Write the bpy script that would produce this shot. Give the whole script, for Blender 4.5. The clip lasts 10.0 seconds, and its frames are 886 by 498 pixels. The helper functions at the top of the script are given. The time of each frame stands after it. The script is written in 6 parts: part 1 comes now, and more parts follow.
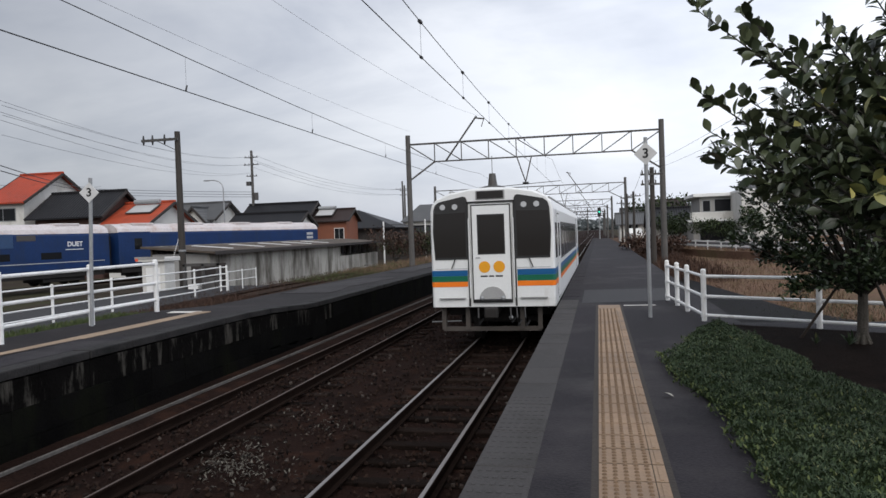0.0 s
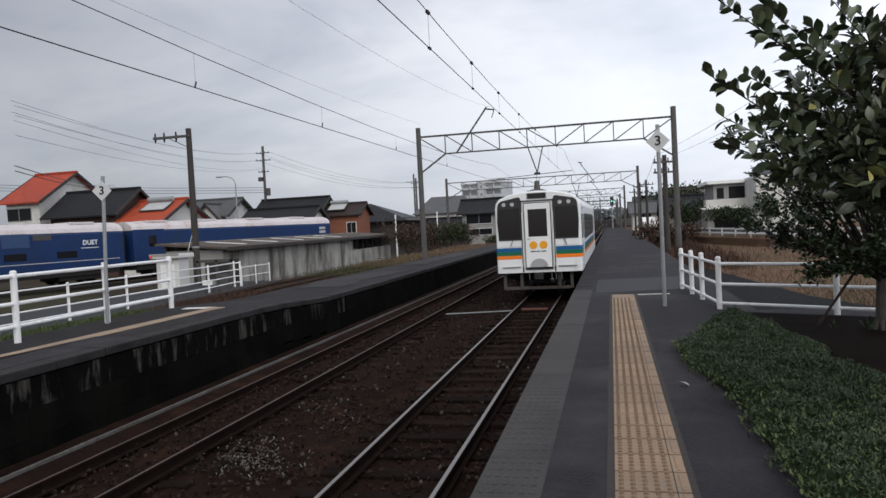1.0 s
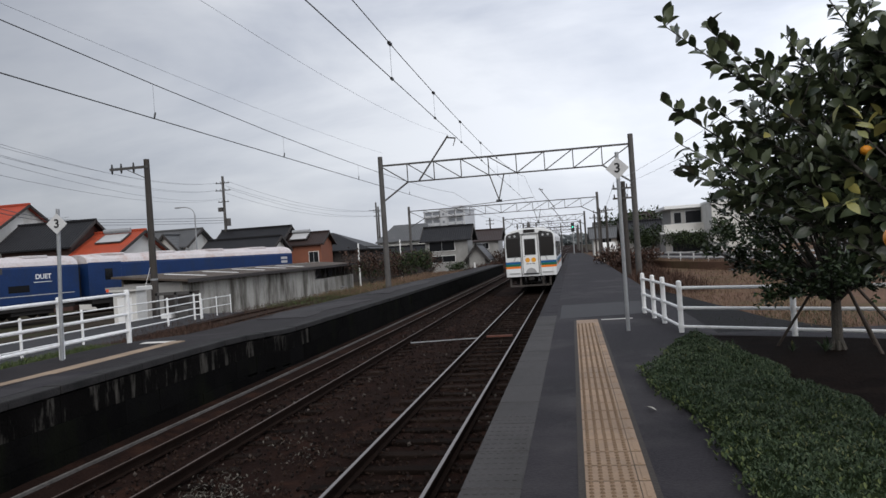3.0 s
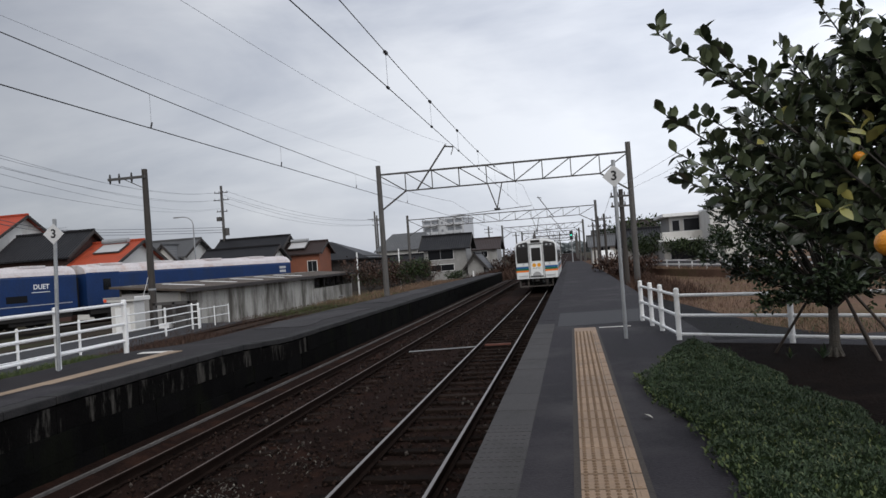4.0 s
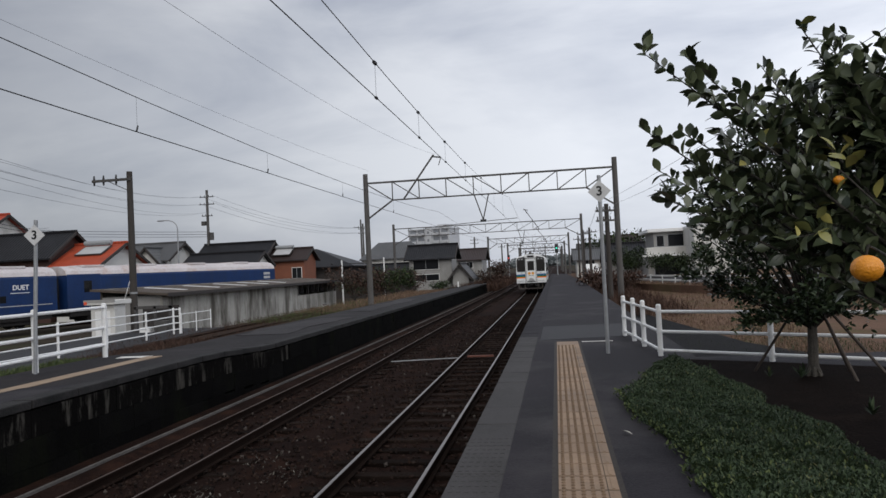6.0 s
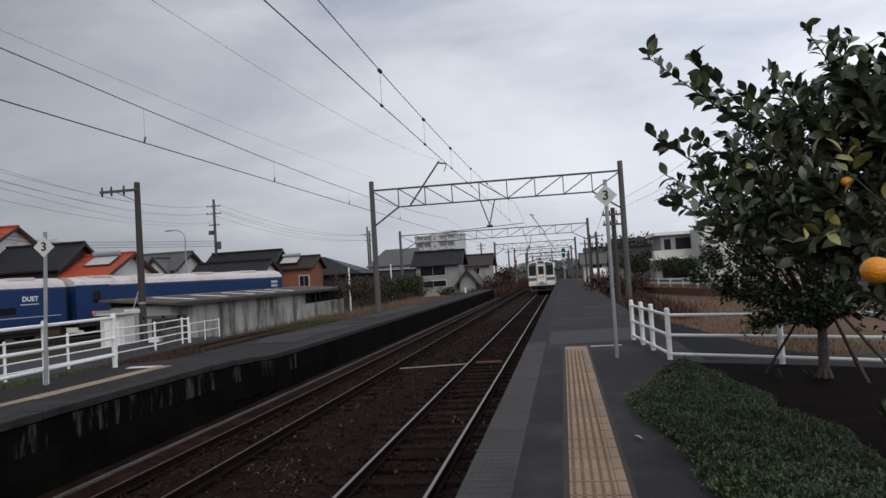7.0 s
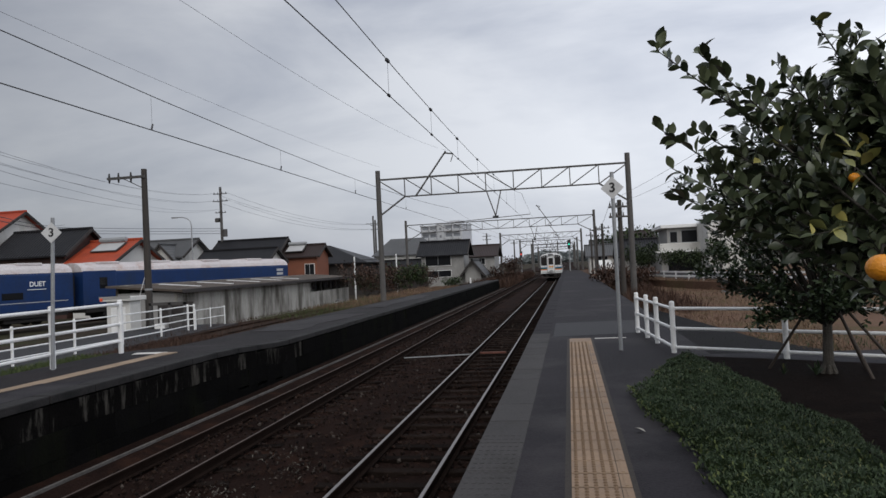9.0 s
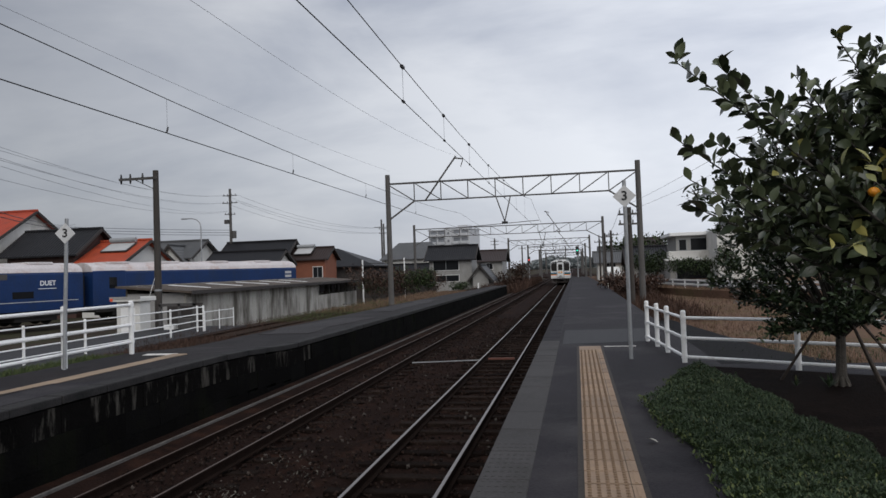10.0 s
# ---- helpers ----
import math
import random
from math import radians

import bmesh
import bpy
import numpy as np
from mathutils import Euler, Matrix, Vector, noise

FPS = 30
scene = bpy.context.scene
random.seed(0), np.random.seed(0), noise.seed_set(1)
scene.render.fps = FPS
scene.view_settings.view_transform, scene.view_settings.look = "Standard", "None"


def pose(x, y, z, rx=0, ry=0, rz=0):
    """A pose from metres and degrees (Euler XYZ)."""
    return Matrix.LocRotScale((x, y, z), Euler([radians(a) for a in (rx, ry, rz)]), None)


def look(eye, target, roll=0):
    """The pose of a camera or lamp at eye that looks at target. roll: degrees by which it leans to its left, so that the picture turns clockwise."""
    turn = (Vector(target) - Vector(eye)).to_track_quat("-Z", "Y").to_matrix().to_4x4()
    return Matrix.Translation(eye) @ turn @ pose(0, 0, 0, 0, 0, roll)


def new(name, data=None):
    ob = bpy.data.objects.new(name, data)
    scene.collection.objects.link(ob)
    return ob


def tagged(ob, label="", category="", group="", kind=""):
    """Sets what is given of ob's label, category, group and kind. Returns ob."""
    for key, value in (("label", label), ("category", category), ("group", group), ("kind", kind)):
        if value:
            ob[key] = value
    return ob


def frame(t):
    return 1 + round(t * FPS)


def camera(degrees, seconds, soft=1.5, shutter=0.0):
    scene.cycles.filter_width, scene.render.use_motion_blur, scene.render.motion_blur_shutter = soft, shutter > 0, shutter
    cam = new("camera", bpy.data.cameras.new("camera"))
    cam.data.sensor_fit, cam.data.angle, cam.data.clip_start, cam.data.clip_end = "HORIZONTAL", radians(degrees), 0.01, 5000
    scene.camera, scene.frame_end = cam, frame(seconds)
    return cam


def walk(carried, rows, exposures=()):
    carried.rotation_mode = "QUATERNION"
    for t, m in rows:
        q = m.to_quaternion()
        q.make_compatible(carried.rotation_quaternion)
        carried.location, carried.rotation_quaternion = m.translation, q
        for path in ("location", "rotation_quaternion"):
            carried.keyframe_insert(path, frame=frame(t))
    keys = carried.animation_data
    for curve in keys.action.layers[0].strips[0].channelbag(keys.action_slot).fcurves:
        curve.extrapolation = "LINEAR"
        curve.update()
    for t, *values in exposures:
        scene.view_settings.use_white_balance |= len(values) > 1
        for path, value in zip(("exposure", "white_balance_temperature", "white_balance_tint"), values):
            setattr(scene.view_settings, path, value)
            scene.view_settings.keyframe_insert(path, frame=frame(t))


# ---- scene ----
cam = camera(63.6, 10.0)
PATH = [
    (0, (2.348, -1.286, 2.588), (1.922, 0.668, 2.544), -2.0),
    (0.5, (2.34, -1.266, 2.596), (1.903, 0.686, 2.56), -2.6),
    (1, (2.351, -1.246, 2.581), (1.89, 0.699, 2.517), -3.0),
    (1.5, (2.357, -1.233, 2.587), (1.934, 0.722, 2.559), -2.2),
    (2, (2.336, -1.241, 2.58), (1.904, 0.712, 2.56), -2.9),
    (2.5, (2.315, -1.247, 2.601), (1.952, 0.72, 2.591), -3.7),
    (4, (2.353, -1.232, 2.591), (2.002, 0.737, 2.622), -4.1),
    (4.5, (2.359, -1.229, 2.609), (2.021, 0.742, 2.641), -5.2),
    (5, (2.362, -1.248, 2.62), (2.047, 0.727, 2.641), -4.4),
    (6.5, (2.372, -1.226, 2.609), (2.057, 0.748, 2.68), -2.5),
    (7, (2.364, -1.247, 2.617), (2.037, 0.725, 2.691), -3.5),
    (7.5, (2.354, -1.224, 2.611), (2.007, 0.745, 2.641), -4.1),
    (8, (2.382, -1.222, 2.595), (2.046, 0.75, 2.631), -4.1),
    (8.5, (2.379, -1.24, 2.619), (2.052, 0.733, 2.665), -3.6),
    (9, (2.368, -1.254, 2.625), (2.024, 0.716, 2.672), -2.8),
    (9.5, (2.353, -1.263, 2.632), (1.983, 0.702, 2.704), -3.0),
    (10, (2.307, -1.281, 2.655), (1.943, 0.684, 2.715), -2.0),
]
walk(cam, [(t, look(e, a, r)) for t, e, a, r in PATH],
     exposures=[(0, 0.32), (1, 0.25), (2.5, 0.22), (4.5, 0.10), (7, -0.04), (10, -0.04)])

# ---- world and light ----
PR = 0.95          # top of the near platform above the rails
PL = 1.0           # top of the far platform
XL = -3.45         # centre line of the second track

world = bpy.data.worlds.new("overcast")
scene.world = world
world.use_nodes = True
wt = world.node_tree
for n in list(wt.nodes):
    wt.nodes.remove(n)


def link(tree, a, b):
    tree.links.new(a, b)


def wnode(kind, **kw):
    n = wt.nodes.new(kind)
    for k, v in kw.items():
        n.inputs[k].default_value = v
    return n


w_out = wt.nodes.new("ShaderNodeOutputWorld")
w_bg = wt.nodes.new("ShaderNodeBackground")
w_sky = wt.nodes.new("ShaderNodeTexSky")
w_sky.sky_type = "NISHITA"
w_sky.sun_disc = False
w_sky.sun_elevation = radians(40)
w_sky.sun_rotation = radians(164)
w_sky.dust_density = 3.0
w_geo = wt.nodes.new("ShaderNodeTexCoord")
w_map = wt.nodes.new("ShaderNodeMapping")
w_map.inputs["Scale"].default_value = (1.0, 1.0, 3.2)
w_noise = wnode("ShaderNodeTexNoise", Scale=1.7, Detail=6.0, Roughness=0.55, Distortion=0.35)
w_ramp = wt.nodes.new("ShaderNodeValToRGB")
w_ramp.color_ramp.elements[0].position = 0.36
w_ramp.color_ramp.elements[0].color = (0.42, 0.455, 0.54, 1)
w_ramp.color_ramp.elements[1].position = 0.66
w_ramp.color_ramp.elements[1].color = (0.745, 0.77, 0.825, 1)
# the cloud cover is thinner to the east
w_dot = wt.nodes.new("ShaderNodeVectorMath")
w_dot.operation = "DOT_PRODUCT"
w_dot.inputs[1].default_value = (0.75, 0.25, 0.20)
w_rng = wt.nodes.new("ShaderNodeMapRange")
w_rng.inputs["From Min"].default_value = -0.25
w_rng.inputs["From Max"].default_value = 0.7
w_rng.inputs["To Min"].default_value = 0.62
w_rng.inputs["To Max"].default_value = 1.60
w_mul = wt.nodes.new("ShaderNodeMixRGB")
w_mul.blend_type = "MULTIPLY"
w_mul.inputs[0].default_value = 1.0
w_scale = wt.nodes.new("ShaderNodeMixRGB")
w_scale.blend_type = "MULTIPLY"
w_scale.inputs[0].default_value = 1.0
w_scale.inputs[2].default_value = (0.1, 0.1, 0.1, 1)
w_mix = wt.nodes.new("ShaderNodeMixRGB")
w_mix.inputs[0].default_value = 0.9
link(wt, w_geo.outputs["Generated"], w_map.inputs["Vector"])
link(wt, w_map.outputs[0], w_noise.inputs["Vector"])
link(wt, w_noise.outputs["Fac"], w_ramp.inputs["Fac"])
link(wt, w_geo.outputs["Generated"], w_dot.inputs[0])
link(wt, w_dot.outputs["Value"], w_rng.inputs["Value"])
link(wt, w_ramp.outputs["Color"], w_mul.inputs[1])
link(wt, w_rng.outputs[0], w_mul.inputs[2])
link(wt, w_sky.outputs[0], w_scale.inputs[1])
link(wt, w_scale.outputs[0], w_mix.inputs[1])
link(wt, w_mul.outputs[0], w_mix.inputs[2])
link(wt, w_mix.outputs[0], w_bg.inputs["Color"])
w_bg.inputs["Strength"].default_value = 1.0
link(wt, w_bg.outputs[0], w_out.inputs["Surface"])

sun = new("sun", bpy.data.lights.new("sun", "SUN"))
sun.data.energy = 1.3
sun.data.angle = radians(60)
sun.data.color = (1.0, 0.97, 0.92)
sun.matrix_world = look((0, 0, 60), (-20, 68, 0))


# ---- materials ----
def mat(name, color, rough=0.7, metal=0.0, var=0.25, scale=3.0, fine=40.0, bump=0.25, dirt=None, dirt_amt=0.4, dirt_scale=0.7,
        streak=0.0, rand=0.0, spec=0.5, place=False):
    """A procedural surface: base colour, grain at two scales, stains with a colour of their own, fine relief."""
    m = bpy.data.materials.new(name)
    m.use_nodes = True
    t = m.node_tree
    b = t.nodes["Principled BSDF"]
    b.inputs["Metallic"].default_value = metal
    b.inputs["Specular IOR Level"].default_value = spec
    tc = t.nodes.new("ShaderNodeTexCoord")
    spot = t.nodes.new("ShaderNodeNewGeometry").outputs["Position"] if place else tc.outputs["Object"]
    n1 = t.nodes.new("ShaderNodeTexNoise")
    n1.inputs["Scale"].default_value = scale
    n1.inputs["Detail"].default_value = 5
    n2 = t.nodes.new("ShaderNodeTexNoise")
    n2.inputs["Scale"].default_value = fine
    n2.inputs["Detail"].default_value = 3
    link(t, spot, n1.inputs["Vector"])
    link(t, spot, n2.inputs["Vector"])
    add = t.nodes.new("ShaderNodeMath")
    add.operation = "ADD"
    link(t, n1.outputs["Fac"], add.inputs[0])
    link(t, n2.outputs["Fac"], add.inputs[1])
    half = t.nodes.new("ShaderNodeMapRange")
    half.inputs["From Min"].default_value = 0.65
    half.inputs["From Max"].default_value = 1.35
    half.inputs["To Min"].default_value = 1 - var
    half.inputs["To Max"].default_value = 1 + var
    link(t, add.outputs[0], half.inputs["Value"])
    col = t.nodes.new("ShaderNodeMixRGB")
    col.blend_type = "MULTIPLY"
    col.inputs[0].default_value = 1
    col.inputs[1].default_value = (*color, 1)
    link(t, half.outputs[0], col.inputs[2])
    last = col.outputs[0]
    if rand:
        oi = t.nodes.new("ShaderNodeObjectInfo")
        rr = t.nodes.new("ShaderNodeMapRange")
        rr.inputs["To Min"].default_value = 1 - rand
        rr.inputs["To Max"].default_value = 1 + rand
        link(t, oi.outputs["Random"], rr.inputs["Value"])
        c2 = t.nodes.new("ShaderNodeMixRGB")
        c2.blend_type = "MULTIPLY"
        c2.inputs[0].default_value = 1
        link(t, last, c2.inputs[1])
        link(t, rr.outputs[0], c2.inputs[2])
        last = c2.outputs[0]
    if dirt:
        n3 = t.nodes.new("ShaderNodeTexNoise")
        n3.inputs["Scale"].default_value = dirt_scale
        n3.inputs["Detail"].default_value = 7
        n3.inputs["Roughness"].default_value = 0.65
        mp = t.nodes.new("ShaderNodeMapping")
        if streak:
            mp.inputs["Scale"].default_value = (1, 1, 1 / streak)
        link(t, spot, mp.inputs["Vector"])
        link(t, mp.outputs[0], n3.inputs["Vector"])
        r3 = t.nodes.new("ShaderNodeMapRange")
        r3.inputs["From Min"].default_value = 0.62 - 0.3 * dirt_amt
        r3.inputs["From Max"].default_value = 0.82 - 0.3 * dirt_amt
        link(t, n3.outputs["Fac"], r3.inputs["Value"])
        c3 = t.nodes.new("ShaderNodeMixRGB")
        c3.inputs[2].default_value = (*dirt, 1)
        link(t, r3.outputs[0], c3.inputs[0])
        link(t, last, c3.inputs[1])
        last = c3.outputs[0]
    link(t, last, b.inputs["Base Color"])
    rg = t.nodes.new("ShaderNodeMapRange")
    rg.inputs["To Min"].default_value = max(0.02, rough - 0.12)
    rg.inputs["To Max"].default_value = min(1.0, rough + 0.12)
    link(t, n1.outputs["Fac"], rg.inputs["Value"])
    link(t, rg.outputs[0], b.inputs["Roughness"])
    if bump:
        bp = t.nodes.new("ShaderNodeBump")
        bp.inputs["Strength"].default_value = bump
        bp.inputs["Distance"].default_value = 0.02
        link(t, n2.outputs["Fac"], bp.inputs["Height"])
        link(t, bp.outputs[0], b.inputs["Normal"])
    return m


def ribbed(name, color, axis, per_metre, rough=0.6, depth=0.03, dirt=None, dirt_amt=0.4, var=0.2, streak=0.0):
    """A surface with regular ribs (corrugated sheet, rows of roof tiles) across one axis."""
    m = mat(name, color, rough, var=var, scale=0.6, fine=9, bump=0.0, dirt=dirt, dirt_amt=dirt_amt, dirt_scale=0.9, streak=streak)
    t = m.node_tree
    b = t.nodes["Principled BSDF"]
    b.inputs["Specular IOR Level"].default_value = 0.22
    tc = t.nodes.new("ShaderNodeTexCoord")
    w = t.nodes.new("ShaderNodeTexWave")
    w.bands_direction = axis
    w.inputs["Scale"].default_value = per_metre / 3.18
    link(t, tc.outputs["Object"], w.inputs["Vector"])
    bp = t.nodes.new("ShaderNodeBump")
    bp.inputs["Strength"].default_value = 0.8
    bp.inputs["Distance"].default_value = depth
    link(t, w.outputs["Fac"], bp.inputs["Height"])
    link(t, bp.outputs[0], b.inputs["Normal"])
    return m


def leafy(name, color, color2, rough=0.45, back=None, spec=0.15):
    """Leaves: the colour changes from leaf to leaf."""
    m = bpy.data.materials.new(name)
    m.use_nodes = True
    t = m.node_tree
    b = t.nodes["Principled BSDF"]
    g = t.nodes.new("ShaderNodeNewGeometry")
    oi = t.nodes.new("ShaderNodeObjectInfo")
    ad = t.nodes.new("ShaderNodeMath")
    ad.operation = "ADD"
    fr = t.nodes.new("ShaderNodeMath")
    fr.operation = "FRACT"
    link(t, g.outputs["Random Per Island"], ad.inputs[0])
    link(t, oi.outputs["Random"], ad.inputs[1])
    link(t, ad.outputs[0], fr.inputs[0])
    r = t.nodes.new("ShaderNodeValToRGB")
    r.color_ramp.elements[0].color = (*color, 1)
    r.color_ramp.elements[0].position = 0.0
    r.color_ramp.elements[1].color = (*color2, 1)
    r.color_ramp.elements[1].position = 1.0
    if back:
        e = r.color_ramp.elements.new(0.93)
        e.color = (*color2, 1)
        r.color_ramp.elements[2].color = (*back, 1)
    link(t, fr.outputs[0], r.inputs["Fac"])
    link(t, r.outputs["Color"], b.inputs["Base Color"])
    b.inputs["Roughness"].default_value = rough
    b.inputs["Specular IOR Level"].default_value = spec
    return m


def glass_dark(name, color=(0.01, 0.011, 0.013), rough=0.06, spec=0.4):
    m = bpy.data.materials.new(name)
    m.use_nodes = True
    b = m.node_tree.nodes["Principled BSDF"]
    b.inputs["Base Color"].default_value = (*color, 1)
    b.inputs["Roughness"].default_value = rough
    b.inputs["IOR"].default_value = 1.5
    b.inputs["Specular IOR Level"].default_value = spec
    return m


def glowing(name, color, strength):
    m = bpy.data.materials.new(name)
    m.use_nodes = True
    b = m.node_tree.nodes["Principled BSDF"]
    b.inputs["Base Color"].default_value = (*color, 1)
    b.inputs["Emission Color"].default_value = (*color, 1)
    b.inputs["Emission Strength"].default_value = strength
    return m


ASPHALT = mat("asphalt", (0.0235, 0.0215, 0.0250), 0.8, var=0.5, scale=0.8, fine=45, bump=0.35, dirt=(0.052, 0.048, 0.050), dirt_amt=0.42, dirt_scale=0.5, spec=0.12)
ASPHALT_PALE = mat("weathered_asphalt", (0.0175, 0.0152, 0.0160), 0.7, var=0.45, scale=0.5, fine=50, bump=0.35, dirt=(0.034, 0.0285, 0.0295), dirt_amt=0.4, dirt_scale=0.45, spec=0.10)
SHEEN_PATCH = mat("asphalt_sheen_patch", (0.027, 0.0235, 0.0245), 0.65, var=0.45, scale=0.9, fine=60, bump=0.35, dirt=(0.017, 0.0148, 0.0155), dirt_amt=0.5, dirt_scale=0.7, spec=0.14)
ASPHALT_PATCH = mat("asphalt_patch", (0.042, 0.042, 0.045), 0.75, var=0.25, scale=0.8, fine=70, bump=0.3, spec=0.15)
EDGE = mat("platform_edge_concrete", (0.060, 0.057, 0.057), 0.8, var=0.22, scale=1.5, fine=60, bump=0.5, dirt=(0.042, 0.040, 0.039), dirt_amt=0.4, dirt_scale=1.3, rand=0.08, spec=0.15, place=True)
# both darker than blackened concrete itself: the wall's low light is in the colour
STONE_DARK = mat("blackened_dimmed_concrete", (0.0048, 0.0047, 0.0046), 0.95, var=0.4, scale=2, fine=25, bump=0.6, dirt=(0.0085, 0.0095, 0.006), dirt_amt=0.35, dirt_scale=1.2, streak=2.0, rand=0.2, spec=0.02, place=True)
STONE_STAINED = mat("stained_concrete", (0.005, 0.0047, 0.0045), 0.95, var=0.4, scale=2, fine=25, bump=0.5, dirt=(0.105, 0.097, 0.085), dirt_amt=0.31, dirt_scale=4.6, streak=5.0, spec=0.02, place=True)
KERB = mat("pale_kerb", (0.105, 0.098, 0.092), 0.8, var=0.35, scale=1.5, fine=20, bump=0.4, dirt=(0.07, 0.065, 0.06), dirt_amt=0.4, dirt_scale=0.8, spec=0.1)
PATH_DARK = mat("dark_path", (0.013, 0.013, 0.014), 0.85, var=0.4, scale=1.2, fine=60, bump=0.4, spec=0.06)
# darker than the blocks: each stud's shadow side is put into its colour
STUD = mat("shaded_stud", (0.165, 0.112, 0.074), 0.75, var=0.25, scale=6, fine=60, spec=0.1, place=True)
COPING = mat("coping_concrete", (0.026, 0.0245, 0.0245), 0.8, var=0.35, scale=2, fine=30, bump=0.5, dirt=(0.012, 0.012, 0.012), dirt_amt=0.5, dirt_scale=1.4, spec=0.2, place=True)
BALLAST = mat("ballast", (0.0160, 0.0092, 0.0074), 0.95, var=0.5, scale=0.7, fine=28, bump=1.0, dirt=(0.038, 0.0185, 0.0125), dirt_amt=0.3, dirt_scale=1.2, spec=0.03)
BALLAST_STONE = leafy("ballast_stone", (0.0065, 0.0043, 0.0038), (0.030, 0.0175, 0.0130), 0.95, back=(0.085, 0.075, 0.067))
RAIL_SIDE = mat("rusty_rail", (0.0135, 0.0085, 0.0068), 0.9, var=0.4, scale=6, fine=60, bump=0.3, spec=0.03)
RAIL_DULL = mat("dull_rail_head", (0.105, 0.078, 0.066), 0.6, 0.3, var=0.25, scale=3, fine=60, bump=0.1)
RAIL_TOP = mat("worn_rail_head", (0.26, 0.24, 0.23), 0.45, 0.8, var=0.15, scale=2, fine=60, bump=0.05)
SLEEPER = mat("old_sleeper", (0.0165, 0.0115, 0.0095), 0.9, var=0.5, scale=5, fine=45, bump=0.6, rand=0.55, spec=0.03, place=True)
TACTILE = mat("tactile_yellow", (0.29, 0.203, 0.137), 0.65, var=0.14, scale=2.5, fine=40, bump=0.25, dirt=(0.215, 0.160, 0.118), dirt_amt=0.42, dirt_scale=1.2, rand=0.10, spec=0.15, place=True)
TACTILE_EDGE = mat("tactile_mortar", (0.045, 0.039, 0.035), 0.75, var=0.25, scale=3, fine=40, spec=0.15)
TACTILE_PALE = mat("worn_tactile", (0.29, 0.215, 0.15), 0.65, var=0.2, scale=2, fine=30, rand=0.08, spec=0.15, place=True)
WHITE_PAINT = mat("white_paint", (0.80, 0.80, 0.79), 0.42, var=0.07, scale=4, fine=30, bump=0.08, dirt=(0.42, 0.39, 0.34), dirt_amt=0.14, dirt_scale=4)
WHITE_LINE = mat("white_road_paint", (0.62, 0.60, 0.56), 0.6, var=0.2, scale=5, fine=40, bump=0.2)
GREY_STEEL = mat("galvanised_steel", (0.30, 0.31, 0.32), 0.5, 0.3, var=0.2, scale=5, fine=40, bump=0.1)
DARK_STEEL = mat("weathered_steel", (0.075, 0.072, 0.070), 0.65, 0.2, var=0.3, scale=4, fine=30, bump=0.2, dirt=(0.06, 0.035, 0.025), dirt_amt=0.3, dirt_scale=3)
POLE_GREY = mat("old_concrete_pole", (0.085, 0.080, 0.076), 0.8, var=0.3, scale=2, fine=20, bump=0.3)
POLE_BROWN = mat("tarred_pole", (0.040, 0.034, 0.030), 0.8, var=0.3, scale=2, fine=25, bump=0.4)
WIRE = mat("wire", (0.035, 0.035, 0.038), 0.6, 0.3, var=0.1, bump=0)
WIRE_THIN = mat("far_wire", (0.22, 0.23, 0.25), 0.6, 0.2, var=0.1, bump=0)
BLACK = mat("black_paint", (0.012, 0.012, 0.013), 0.5, var=0.15, bump=0.05)
TRAIN_WHITE = mat("train_white", (0.76, 0.77, 0.77), 0.32, var=0.05, scale=1.5, fine=20, bump=0.03, dirt=(0.5, 0.47, 0.43), dirt_amt=0.12, dirt_scale=1.5, streak=3)
TRAIN_BLUE = mat("stripe_blue", (0.004, 0.092, 0.255), 0.35, var=0.06, bump=0.02)
TRAIN_GREEN = mat("stripe_green", (0.004, 0.125, 0.068), 0.35, var=0.06, bump=0.02)
TRAIN_ORANGE = mat("stripe_orange", (0.86, 0.20, 0.012), 0.35, var=0.06, bump=0.02)
CITRUS_MARK = mat("citrus_mark", (0.78, 0.34, 0.012), 0.4, var=0.05, bump=0.0)
TRAIN_GREY = mat("train_grey", (0.33, 0.33, 0.33), 0.5, var=0.1, bump=0.05)
TRAIN_ROOF = mat("train_roof", (0.45, 0.45, 0.45), 0.6, var=0.15, scale=1, fine=12, bump=0.1)
UNDERFRAME = mat("underframe", (0.014, 0.012, 0.011), 0.8, var=0.4, scale=4, fine=25, bump=0.3)
GLASS = glass_dark("dark_glass")
GLASS_GREY = glass_dark("grey_glass", (0.014, 0.015, 0.017), 0.12, 0.13)
GLASS_TRAIN = glass_dark("train_glass", (0.024, 0.022, 0.021), 0.10, 0.3)
LAMP_GLASS = mat("lamp_glass", (0.62, 0.63, 0.64), 0.15, 0.5, var=0.05, bump=0.0)
RUBBER = mat("rubber_seal", (0.018, 0.018, 0.019), 0.6, var=0.1, bump=0.02)
BLUE_CAR = mat("sleeper_blue", (0.0075, 0.029, 0.105), 0.45, spec=0.25, var=0.2, scale=0.8, fine=12, bump=0.03, dirt=(0.012, 0.028, 0.075), dirt_amt=0.45, dirt_scale=0.8, streak=3)
BLUE_PALE = mat("faded_blue", (0.018, 0.055, 0.14), 0.45, var=0.15, scale=0.8, fine=12, bump=0.03)
CAR_ROOF = mat("faded_white_roof", (0.54, 0.50, 0.50), 0.6, var=0.15, scale=0.6, fine=8, bump=0.1, dirt=(0.40, 0.27, 0.22), dirt_amt=0.4, dirt_scale=0.9)
CAR_LINE = mat("car_line", (0.42, 0.42, 0.42), 0.5, var=0.1, bump=0)
